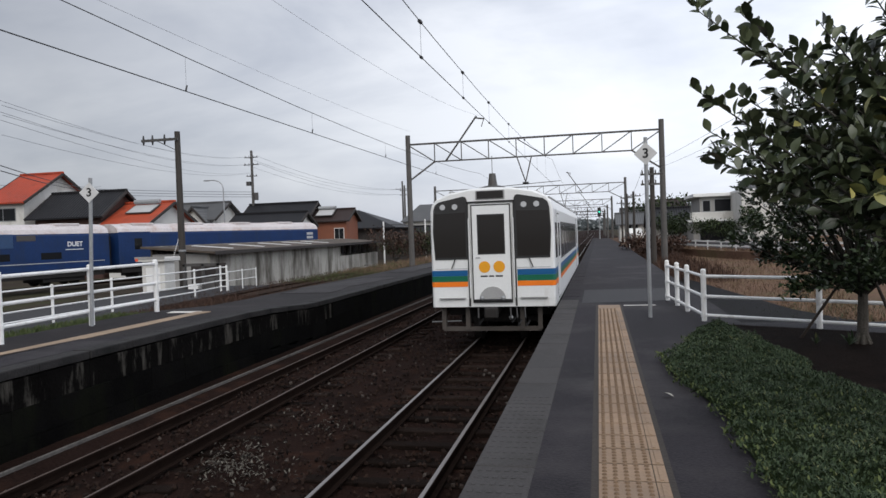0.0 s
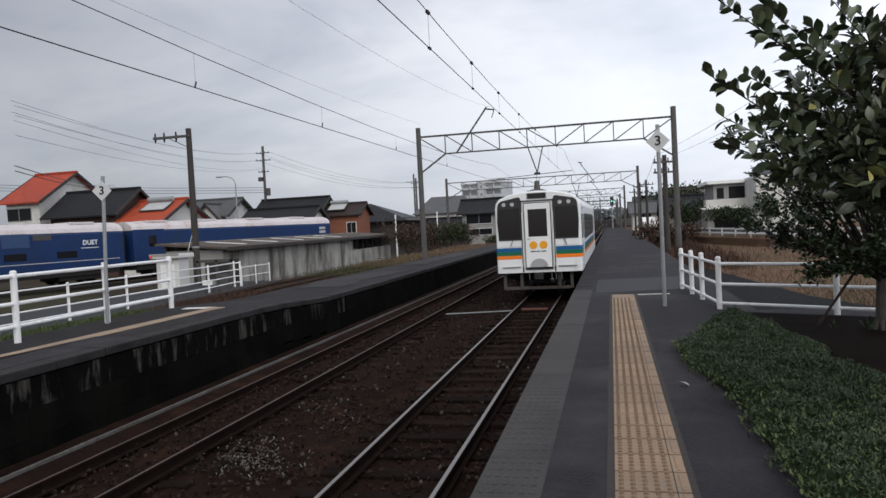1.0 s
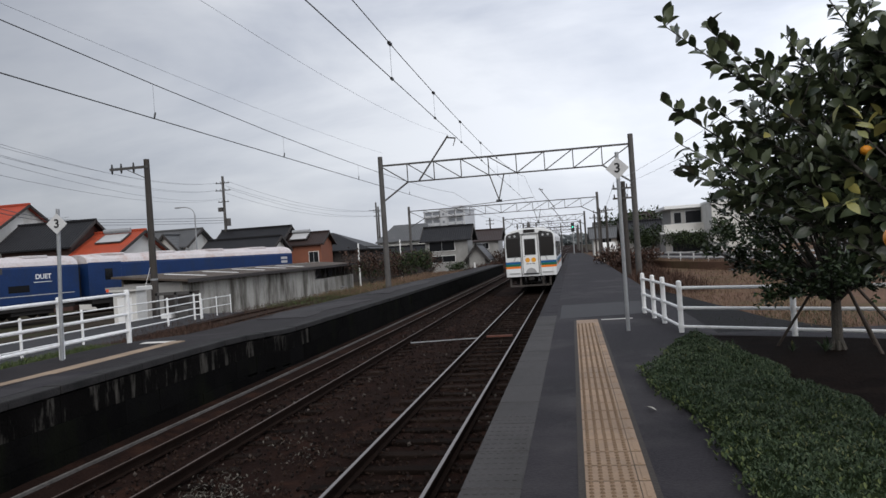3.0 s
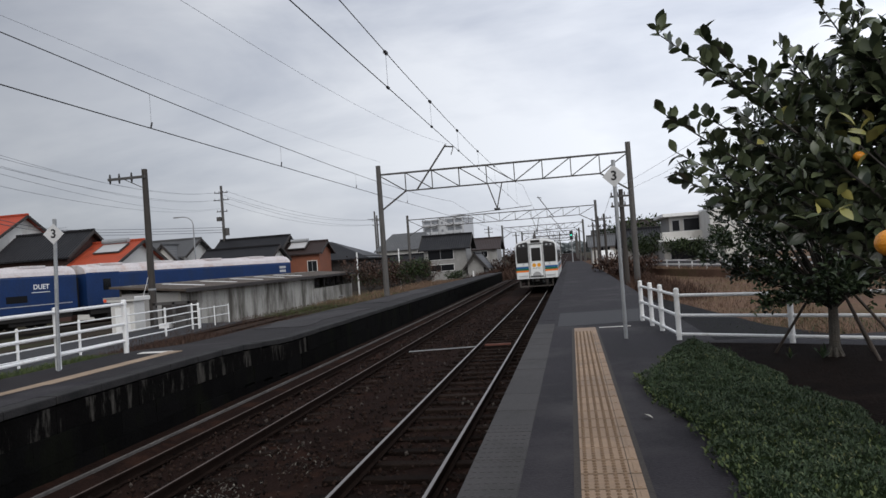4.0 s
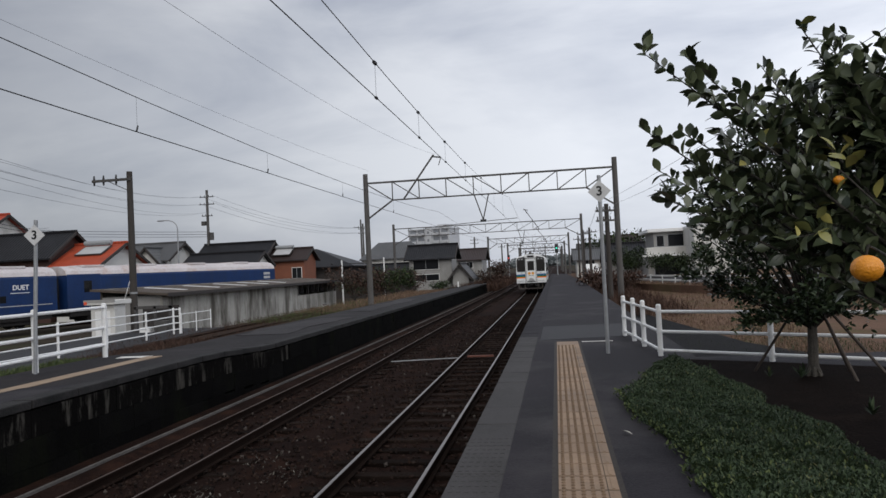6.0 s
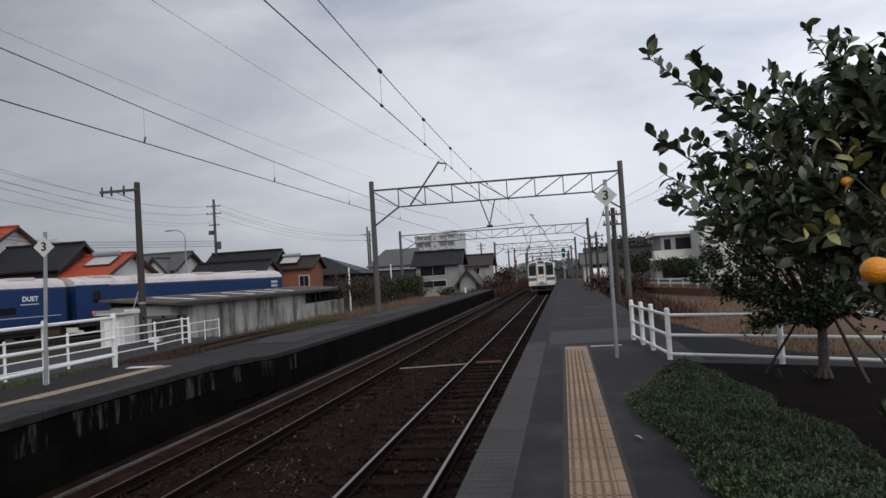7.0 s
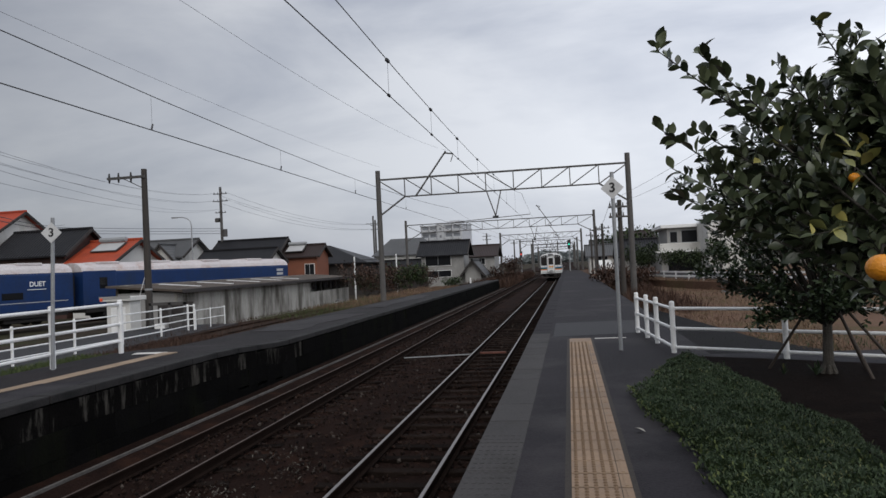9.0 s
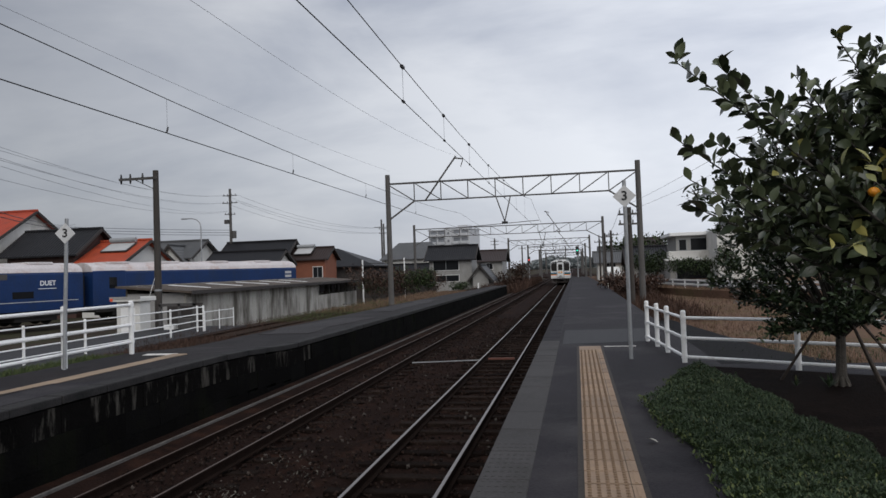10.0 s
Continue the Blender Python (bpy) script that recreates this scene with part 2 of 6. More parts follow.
CAR_SEAT = mat("rail_soil", (0.042, 0.031, 0.024), 0.9, var=0.4, scale=1.5, fine=20, bump=0.6, spec=0.03)
SHED_WALL = ribbed("stained_sheet_wall", (0.40, 0.385, 0.35), "Y", 9, 0.7, 0.02, dirt=(0.085, 0.077, 0.062), dirt_amt=0.6, streak=4)
SHED_ROOF = ribbed("corrugated_roof", (0.085, 0.068, 0.056), "Y", 7, 0.75, 0.03, dirt=(0.13, 0.11, 0.09), dirt_amt=0.3)
SHED_SHEET = mat("pale_sheet", (0.74, 0.75, 0.75), 0.5, var=0.1, bump=0.05)
LEAF_YELLOW = leafy("yellowing_leaf", (0.15, 0.16, 0.055), (0.34, 0.30, 0.09), 0.4, spec=0.4)
SIGN_WHITE = mat("dulled_sign_white", (0.56, 0.56, 0.56), 0.5, var=0.1, scale=6, fine=40, bump=0.05, dirt=(0.36, 0.35, 0.33), dirt_amt=0.25, dirt_scale=5)
BROWN_BOARDS = mat("brown_boards", (0.060, 0.030, 0.024), 0.85, var=0.3, scale=2, fine=20, bump=0.4)
GRASS_DRY = mat("dry_grass_ground", (0.125, 0.078, 0.056), 0.95, var=0.45, scale=0.6, fine=14, bump=1.0, dirt=(0.095, 0.085, 0.040), dirt_amt=0.42, dirt_scale=0.25, spec=0.03)
EARTH = mat("open_ground", (0.045, 0.037, 0.029), 0.95, var=0.4, scale=0.5, fine=10, bump=0.8, dirt=(0.05, 0.055, 0.028), dirt_amt=0.4, dirt_scale=0.2, spec=0.03)
SOIL = mat("dark_soil", (0.0085, 0.0060, 0.0052), 0.95, var=0.6, scale=3, fine=30, bump=1.0, dirt=(0.017, 0.012, 0.010), dirt_amt=0.3, dirt_scale=2.0, spec=0.02)
GREEN_GROUND = mat("dark_green_ground", (0.020, 0.030, 0.012), 0.95, var=0.5, scale=3, fine=30, bump=1.0, spec=0.03)
LEAF_CITRUS = leafy("citrus_leaf", (0.017, 0.027, 0.014), (0.105, 0.125, 0.066), 0.30, spec=0.5)
LEAF_FAR = leafy("small_citrus_leaf", (0.010, 0.020, 0.010), (0.042, 0.060, 0.026), 0.42, spec=0.3)
LEAF_COVER = leafy("groundcover_leaf", (0.012, 0.025, 0.011), (0.070, 0.098, 0.053), 0.6, back=(0.135, 0.135, 0.06))
LEAF_EDGE = leafy("groundcover_young_leaf", (0.030, 0.050, 0.018), (0.095, 0.115, 0.042), 0.6)
LEAF_SHRUB = leafy("shrub_leaf", (0.014, 0.024, 0.010), (0.050, 0.070, 0.026), 0.6)
LEAF_BROWN = leafy("dry_stem", (0.032, 0.019, 0.015), (0.085, 0.050, 0.036), 0.8)
LEAF_STRAW = leafy("straw_blade", (0.095, 0.060, 0.042), (0.225, 0.148, 0.100), 0.8, back=(0.13, 0.13, 0.045))
LEAF_HILL = leafy("hill_foliage", (0.022, 0.030, 0.020), (0.060, 0.070, 0.045), 0.8)
BARK = mat("bark", (0.070, 0.062, 0.052), 0.9, var=0.45, scale=8, fine=50, bump=0.8)
BARK_DARK = mat("dark_bark", (0.030, 0.026, 0.021), 0.9, var=0.4, scale=8, fine=50, bump=0.6)
STAKE = mat("brown_stake", (0.055, 0.042, 0.034), 0.8, var=0.3, scale=5, fine=40, bump=0.3)
PEEL = mat("citrus_peel", (0.72, 0.27, 0.015), 0.42, var=0.08, scale=12, fine=90, bump=0.35)
TAPE = mat("red_tape", (0.75, 0.10, 0.04), 0.5, var=0.1, bump=0.0)
ROOF_RED = ribbed("red_tile_roof", (0.36, 0.058, 0.030), "X", 3.4, 0.55, 0.05, dirt=(0.20, 0.045, 0.028), dirt_amt=0.35)
ROOF_ORANGE = ribbed("orange_tile_roof", (0.38, 0.066, 0.030), "X", 3.4, 0.55, 0.05, dirt=(0.24, 0.05, 0.028), dirt_amt=0.35)
ROOF_BLACK = ribbed("black_tile_roof", (0.0125, 0.0125, 0.0145), "X", 3.4, 0.5, 0.05, dirt=(0.024, 0.023, 0.024), dirt_amt=0.3)
ROOF_GREY = ribbed("grey_tile_roof", (0.085, 0.087, 0.090), "X", 3.4, 0.5, 0.05, dirt=(0.12, 0.12, 0.12), dirt_amt=0.3)
ROOF_BROWN = ribbed("brown_tile_roof", (0.034, 0.023, 0.021), "X", 3.4, 0.55, 0.05)
PLASTER = mat("white_plaster", (0.62, 0.61, 0.58), 0.85, var=0.1, scale=0.8, fine=15, bump=0.15, dirt=(0.40, 0.38, 0.34), dirt_amt=0.25, dirt_scale=0.6, streak=2)
PLASTER_GREY = mat("grey_plaster", (0.30, 0.295, 0.285), 0.85, var=0.12, scale=0.8, fine=15, bump=0.15, dirt=(0.20, 0.195, 0.185), dirt_amt=0.3, dirt_scale=0.5, streak=2)
BRICK_ORANGE = mat("orange_wall", (0.21, 0.075, 0.042), 0.8, var=0.2, scale=1, fine=18, bump=0.3)
WOOD_DARK = mat("charred_boards", (0.035, 0.030, 0.028), 0.85, var=0.3, scale=2, fine=20, bump=0.4)
APT_WALL = mat("apartment_wall", (0.50, 0.51, 0.53), 0.8, var=0.08, scale=0.2, fine=4, bump=0.05)
APT_DARK = mat("apartment_dark_panel", (0.20, 0.21, 0.23), 0.8, var=0.1, bump=0)
# foliage of the far rise, with the distance haze mixed into its colour
LEAF_HAZE = leafy("hazy_foliage", (0.20, 0.225, 0.235), (0.28, 0.30, 0.30), 0.9)
SIGNAL_GREEN = glowing("signal_green", (0.05, 0.75, 0.50), 1.0)
SIGNAL_RED = glowing("signal_red", (0.9, 0.06, 0.05), 1.4)


# ---- geometry helpers ----
def obj(name, bm, material, parent=None, smooth=False):
    me = bpy.data.meshes.new(name)
    bmesh.ops.recalc_face_normals(bm, faces=bm.faces)
    bm.to_mesh(me)
    bm.free()
    for m in material if isinstance(material, (list, tuple)) else (material,):
        me.materials.append(m)
    if smooth:
        for p in me.polygons:
            p.use_smooth = True
    ob = new(name, me)
    if parent is not None:
        ob.parent = parent
    return ob


def part(name, bm, material, parent, label="", smooth=False):
    return tagged(obj(name, bm, material, parent, smooth), label)


def thing(name, x, y, z, label, category, group="", kind="", rz=0.0):
    ob = new(name)
    ob.matrix_basis = pose(x, y, z, 0, 0, rz)
    return tagged(ob, label, category, group, kind)


def shared(name, me, parent, m=None):
    ob = new(name, me)
    ob.parent = parent
    if m is not None:
        ob.matrix_basis = m
    return ob


def mesh_of(name, bm, material):
    me = bpy.data.meshes.new(name)
    bmesh.ops.recalc_face_normals(bm, faces=bm.faces)
    bm.to_mesh(me)
    bm.free()
    me.materials.append(material)
    return me


def box(bm, x0, x1, y0, y1, z0, z1, bevel=0.0, mi=0):
    m = Matrix.LocRotScale(((x0 + x1) / 2, (y0 + y1) / 2, (z0 + z1) / 2), None, (abs(x1 - x0), abs(y1 - y0), abs(z1 - z0)))
    r = bmesh.ops.create_cube(bm, size=1, matrix=m)
    if mi:
        for f in {f for v in r["verts"] for f in v.link_faces}:
            f.material_index = mi
    if bevel:
        ed = list({e for v in r["verts"] for e in v.link_edges})
        bmesh.ops.bevel(bm, geom=ed, offset=bevel, segments=1, affect="EDGES")
    return bm


def cube(x0, x1, y0, y1, z0, z1, bevel=0.0):
    return box(bmesh.new(), x0, x1, y0, y1, z0, z1, bevel)


def tube(bm, a, b, r, r2=None, seg=8):
    a, b = Vector(a), Vector(b)
    d = b - a
    m = Matrix.Translation((a + b) / 2) @ d.to_track_quat("Z", "Y").to_matrix().to_4x4()
    bmesh.ops.create_cone(bm, cap_ends=True, segments=seg, radius1=r, radius2=r if r2 is None else r2, depth=d.length, matrix=m)
    return bm


def rod(a, b, r, r2=None, seg=8):
    return tube(bmesh.new(), a, b, r, r2, seg)


def bar(bm, a, b, w, h):
    """A square bar from a to b."""
    a, b = Vector(a), Vector(b)
    d = b - a
    m = Matrix.Translation((a + b) / 2) @ d.to_track_quat("Z", "Y").to_matrix().to_4x4() @ Matrix.Diagonal((w, h, d.length, 1))
    bmesh.ops.create_cube(bm, size=1, matrix=m)
    return bm


def wire(bm, pts, r, seg=4, r2=None):
    """One connected tube along a line of points, tapering to r2."""
    pts = [Vector(p) for p in pts]
    n = len(pts)
    rings = []
    for i, p in enumerate(pts):
        d = (pts[min(i + 1, n - 1)] - pts[max(i - 1, 0)]).normalized()
        q = d.to_track_quat("Z", "Y").to_matrix()
        rad = r if r2 is None else r + (r2 - r) * i / (n - 1)
        rings.append([bm.verts.new(p + q @ Vector((rad * math.cos(k * 2 * math.pi / seg), rad * math.sin(k * 2 * math.pi / seg), 0))) for k in range(seg)])
    for u, v in zip(rings, rings[1:]):
        for k in range(seg):
            bm.faces.new((u[k], u[(k + 1) % seg], v[(k + 1) % seg], v[k]))
    bm.faces.new(rings[0])
    bm.faces.new(rings[-1])
    return bm


def prism(bm, outline, y0, y1, mi=0):
    """An outline in x and z, pushed along y."""
    a = [bm.verts.new((x, y0, z)) for x, z in outline]
    b = [bm.verts.new((x, y1, z)) for x, z in outline]
    n = len(outline)
    fs = [bm.faces.new(a), bm.faces.new(b)]
    for i in range(n):
        fs.append(bm.faces.new((a[i], a[(i + 1) % n], b[(i + 1) % n], b[i])))
    for f in fs:
        f.material_index = mi
    return bm


def slab(bm, outline, z0, z1):
    """An outline in x and y, with a thickness."""
    a = [bm.verts.new((x, y, z0)) for x, y in outline]
    b = [bm.verts.new((x, y, z1)) for x, y in outline]
    n = len(outline)
    bm.faces.new(a)
    bm.faces.new(b)
    for i in range(n):
        bm.faces.new((a[i], a[(i + 1) % n], b[(i + 1) % n], b[i]))
    return bm


# ---- ground ----
def ground():
    bm = bmesh.new()
    bmesh.ops.create_grid(bm, x_segments=60, y_segments=60, size=2500, matrix=Matrix.Translation((0, 600, -0.42)))
    tagged(obj("ground", bm, EARTH), "bare earth and weeds around the railway", "ground", kind="structure")
    # the bed of the two tracks
    bm = bmesh.new()
    nx, ny = 44, 260
    x0, x1 = -5.15, 1.40
    grid = []
    for j in range(ny + 1):
        y = -6 + 206 * (j / ny) ** 1.6
        row = []
        for i in range(nx + 1):
            x = x0 + (x1 - x0) * i / nx
            shoulder = min(1.0, max(0.0, (-4.05 - x) / 0.45))
            z = -0.19 + (1 - 0.85 * shoulder) * (0.05 * noise.noise((x * 2.2, y * 2.2, 0)) + 0.03 * noise.noise((x * 7, y * 7, 3))) + 0.10 * shoulder
            for c in (0.0, XL):
                if abs(x - c) > 1.25:
                    z -= 0.03
            row.append(bm.verts.new((x, y, z)))
        grid.append(row)
    for j in range(ny):
        for i in range(nx):
            bm.faces.new((grid[j][i], grid[j][i + 1], grid[j + 1][i + 1], grid[j + 1][i]))
    tagged(obj("track_bed", bm, BALLAST, smooth=True), "dark rusty brown ballast bed between the platforms", "track bed", kind="structure")
    bm = cube(-14, 8, 200, 900, -0.4, -0.2)
    tagged(obj("track_bed_far", bm, BALLAST), "dark ballast of the line running away", "track bed", kind="structure")
    bm = cube(-4.765, -4.725, -6, 150, -0.3, -0.10, 0.008)
    tagged(obj("kerb", bm, KERB), "narrow concrete kerb at the foot of the platform wall", "kerb", kind="structure")


def fall(y):
    """How far the opposite platform has sunk below its full height at y: it steps down past the painted mark."""
    u = min(1.0, max(0.0, (y - 13.0) / 4.0))
    return 0.17 * u * u * (3 - 2 * u)


def strip(rows, bottom):
    """A solid strip: rows of (y, outline points (x, z) along the top), closed down to a bottom height."""
    bm = bmesh.new()
    tops = [[bm.verts.new((x, y, z)) for x, z in pts] for y, pts in rows]
    lows = [[bm.verts.new((pts[0][0], y, bottom)), bm.verts.new((pts[-1][0], y, bottom))] for y, pts in rows]
    for r0, r1, l0, l1 in zip(tops, tops[1:], lows, lows[1:]):
        for q in range(len(r0) - 1):
            bm.faces.new((r0[q], r0[q + 1], r1[q + 1], r1[q]))
        bm.faces.new((r0[0], r1[0], l1[0], l0[0]))
        bm.faces.new((r0[-1], l0[1], l1[1], r1[-1]))
        bm.faces.new((l0[0], l1[0], l1[1], l0[1]))
    for r, l in ((tops[0], lows[0]), (tops[-1], lows[-1])):
        bm.faces.new(r + [l[1], l[0]])
    return bm


def back_edge(y):
    """The back edge of the opposite platform."""
    return -8.0 + 0.2 * min(1.0, max(0.0, (y - 16) / 24)) + 1.4 * min(1.0, max(0.0, (y - 40) / 35))


def platforms():
    # near platform
    body = tagged(obj("platform_near", cube(1.52, 9.0, -8, 11.2, -0.4, PR), ASPHALT), "dark grey asphalt station platform", "platform", kind="structure")
    part("platform_far_stretch", slab(bmesh.new(), [(1.52, 11.2), (4.6, 11.2), (4.6, 62), (4.0, 112), (1.52, 118)], -0.4, PR), ASPHALT, body)
    part("pale_patch", slab(bmesh.new(), [(1.95, 14.6), (3.9, 15.0), (4.0, 18.2), (1.95, 18.0)], PR - 0.02, PR + 0.004), ASPHALT_PATCH, body)
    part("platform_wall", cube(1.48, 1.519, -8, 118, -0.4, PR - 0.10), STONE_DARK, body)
    # far platform, a little uneven
    rows = []
    for j in range(60):
        y = -8 + 83 * (j / 59) ** 1.3
        e = back_edge(y)
        rows.append((y, [(-5.45 + (e + 5.45) * q / 8, PL - fall(y) + (0.012 * noise.noise((q * 0.9, y * 0.7, 2)) if 0 < q < 8 else 0)) for q in range(9)]))
    far = tagged(obj("platform_opposite", strip(rows, -0.4), ASPHALT_PALE), "weathered damp asphalt platform with a blackened wall in dimmed colour", "platform", kind="structure")
    # patches on the far stretch; its damp sheen is put into their paler colour
    for x0, x1, y0, y1 in ((-7.6, -6.0, 20, 27), (-7.5, -6.3, 31, 43)):
        n = 12
        rows = []
        for j in range(n + 1):
            y = y0 + (y1 - y0) * j / n
            k = 0.5 * noise.noise((y * 0.6, 1.5, 0))
            rows.append((y, [(x0 + k, PL - fall(y) + 0.012), (x1 + k * 0.6, PL - fall(y) + 0.012)]))
        part("pale_patch", strip(rows, PL - 0.3), SHEEN_PATCH, far)
    part("pale_patch", slab(bmesh.new(), [(-6.6, 3), (-5.5, 3), (-5.5, 9.5), (-6.3, 9.2)], PL - 0.02, PL + 0.010), ASPHALT, far)
    return body, far


def tracks():
    out = []
    for cx, label in ((0.0, "railway track with dark sleepers and worn rails"), (XL, "railway track with rusty rails in dark ballast")):
        tr = thing("railway_track", cx, 0, 0, label, "railway track", "tracks", "structure")
        if cx:
            tr.matrix_basis = pose(cx, 0, -0.022, 0, -2.2, 0)   # canted towards the platform wall
        for s in (-0.566, 0.566):
            bm = bmesh.new()
            prof = [(-0.062, -0.145), (0.062, -0.145), (0.062, -0.13), (0.012, -0.115), (0.012, -0.035), (0.033, -0.028), (0.033, 0.0), (-0.033, 0.0), (-0.033, -0.028), (-0.012, -0.035), (-0.012, -0.115), (-0.062, -0.13)]
            prism(bm, [(x + s, z - 0.004) for x, z in prof], -6, 600)
            r = part("rail", bm, RAIL_SIDE, tr)
            part("rail_head", cube(s - (0.014 if cx else 0.022), s + (0.014 if cx else 0.022), -6, 600, -0.004, 0.001), RAIL_DULL if cx else RAIL_TOP, r, "dull brown rail head" if cx else "shiny worn rail head")
        out.append(tr)
    return out


ground()
body_near, body_far = platforms()
track_a, track_b = tracks()


# ---- the moving railcar ----
def train():
    t = thing("railcar", 0, 0, 0, "white diesel railcar with blue, green and orange stripes", "train")
    L = 18.2
    W = 1.40
    roof = [(-1.40, 3.05), (-1.36, 3.22), (-1.24, 3.36), (-0.95, 3.48), (-0.5, 3.56), (0, 3.585), (0.5, 3.56), (0.95, 3.48), (1.24, 3.36), (1.36, 3.22), (1.40, 3.05)]
    # the front is drawn in a little all round, so that its corners are rounded off
    outline = [(-W, 0.90)] + roof + [(W, 0.90)]
    bm = bmesh.new()
    rings = []
    for y, k in ((0.0, 0.045), (0.018, 0.022), (0.06, 0.0), (L, 0.0)):
        rings.append([bm.verts.new((x * (1 - k / W), y, z - k * max(0.0, (z - 2.9) / 0.7))) for x, z in outline])
    bm.faces.new(rings[0])
    bm.faces.new(rings[-1])
    for r0, r1 in zip(rings, rings[1:]):
        for i in range(len(outline)):
            k = (i + 1) % len(outline)
            bm.faces.new((r0[i], r0[k], r1[k], r1[i]))
    body = part("body", bm, TRAIN_WHITE, t)
    # stripes, front and sides, a little proud of the body
    for z0, z1, m, nm in ((1.605, 1.735, TRAIN_BLUE, "blue stripe"), (1.475, 1.603, TRAIN_GREEN, "green stripe"), (1.36, 1.473, TRAIN_ORANGE, "orange stripe")):
        for a, b in ((-W + 0.045, -0.56), (0.56, W - 0.045)):
            part("stripe", cube(a, b, -0.006, 0.0, z0, z1), m, body, nm)
        for s in (-1, 1):
            part("stripe", cube(s * W, s * (W + 0.006), 0.06, L, z0, z1), m, body, nm)
            part("stripe", slab(bmesh.new(), [(s * 1.352, -0.006), (s * 1.385, 0.012), (s * (W + 0.006), 0.06), (s * W, 0.06), (s * 1.37, 0.02), (s * 1.352, 0.0)], z0, z1), m, body, nm)
    # the two large windscreens, slanting at the top
    for s in (-1, 1):
        outer = [(0.55, 1.98), (1.30, 1.98), (1.335, 2.6), (1.31, 3.10), (1.27, 3.22), (1.18, 3.29), (0.62, 3.40), (0.56, 3.38), (0.53, 3.32)]
        bm = prism(bmesh.new(), [(s * x, z) for x, z in outer], -0.016, 0.0)
        ws = part("windscreen", bm, RUBBER, body, "black surround of the windscreen")
        inner = [(0.585, 2.03), (1.285, 2.03), (1.31, 2.6), (1.285, 3.02), (0.575, 3.04)]
        part("pane", prism(bmesh.new(), [(s * x, z) for x, z in inner], -0.021, -0.016), GLASS_TRAIN, ws, "dark glass pane")
        for k in (0.78, 1.06):
            bm = bmesh.new()
            bmesh.ops.create_cone(bm, cap_ends=True, segments=12, radius1=0.058, radius2=0.066, depth=0.03, matrix=pose(s * k - 0.03, -0.022, 3.17, 90))
            part("lamp", bm, LAMP_GLASS, ws, "round tail lamp, unlit")
        bm = bar(bmesh.new(), (s * 0.92, -0.04, 1.78), (s * 0.82, -0.035, 2.02), 0.025, 0.02)
        part("wiper", bm, BLACK, body, "black wiper arm")
        part("step", cube(s * 0.62, s * 1.22, -0.06, 0, 1.085, 1.115, 0.005), TRAIN_GREY, body, "grey foothold")
        part("handrail", rod((s * 0.5, -0.05, 1.10), (s * 0.5, -0.05, 2.9), 0.014), TRAIN_WHITE, body)
        part("trim", cube(s * 0.55, s * 1.3, -0.008, 0, 1.765, 1.775), TRAIN_GREY, body)
    # end door in its gangway frame
    for x0, x1, z0, z1 in ((-0.545, -0.505, 0.92, 3.28), (0.505, 0.545, 0.92, 3.28), (-0.545, 0.545, 3.24, 3.28)):
        part("gangway_seal", cube(x0, x1, -0.035, 0, z0, z1, 0.004), RUBBER, body, "black gangway seal")
    door = part("end_door", cube(-0.43, 0.43, -0.045, 0, 1.02, 3.18, 0.012), TRAIN_WHITE, body, "white end door")
    bm = bmesh.new()
    for x0, x1, z0, z1 in ((-0.445, -0.425, 1.0, 3.2), (0.425, 0.445, 1.0, 3.2), (-0.445, 0.445, 3.18, 3.2), (-0.445, 0.445, 1.0, 1.02)):
        box(bm, x0, x1, -0.05, 0, z0, z1)
    part("door_frame", bm, RUBBER, door)
    part("door_seal", cube(-0.31, 0.31, -0.052, -0.045, 2.08, 2.98, 0.003), RUBBER, door)
    part("door_window", cube(-0.285, 0.285, -0.057, -0.052, 2.11, 2.95), GLASS_TRAIN, door, "dark door window")
    for x in (-0.165, 0.165):
        bm = bmesh.new()
        bmesh.ops.create_cone(bm, cap_ends=True, segments=24, radius1=0.13, radius2=0.13, depth=0.006, matrix=pose(x, -0.048, 1.80, 90))
        part("round_mark", bm, CITRUS_MARK, door, "round orange mark")
    bm = bmesh.new()
    for x0, x1 in ((-0.26, -0.10), (-0.07, 0.04), (0.08, 0.24)):
        box(bm, x0, x1, -0.048, -0.045, 1.575, 1.61)
    part("lettering_bar", bm, BLACK, door)
    bm = bmesh.new()
    bmesh.ops.create_cone(bm, cap_ends=True, segments=20, radius1=0.30, radius2=0.30, depth=0.03, matrix=pose(0, -0.055, 1.06, 90))
    bmesh.ops.bisect_plane(bm, geom=bm.verts[:] + bm.edges[:] + bm.faces[:], plane_co=(0, 0, 1.08), plane_no=(0, 0, -1), clear_outer=True)
    part("gangway_plate", bm, TRAIN_GREY, door, "grey folded gangway plate")
    part("threshold", cube(-0.42, 0.42, -0.08, 0, 1.025, 1.075, 0.006), BLACK, door)
    for x in (-0.24, 0.24):
        bm = bmesh.new()
        bmesh.ops.create_uvsphere(bm, u_segments=10, v_segments=6, radius=0.05, matrix=Matrix.Translation((x, -0.085, 1.10)))
        part("bracket", bm, GREY_STEEL, door, smooth=True)
    part("door_handle", cube(-0.36, -0.26, -0.06, -0.045, 2.0, 2.02), GREY_STEEL, door)
    box_ = part("destination_box", cube(-0.33, 0.33, -0.02, 0, 3.315, 3.515, 0.006), TRAIN_GREY, body)
    part("destination_glass", cube(-0.30, 0.30, -0.024, -0.02, 3.33, 3.50), GLASS_TRAIN, box_)
    # roof fittings
    bm = bmesh.new()
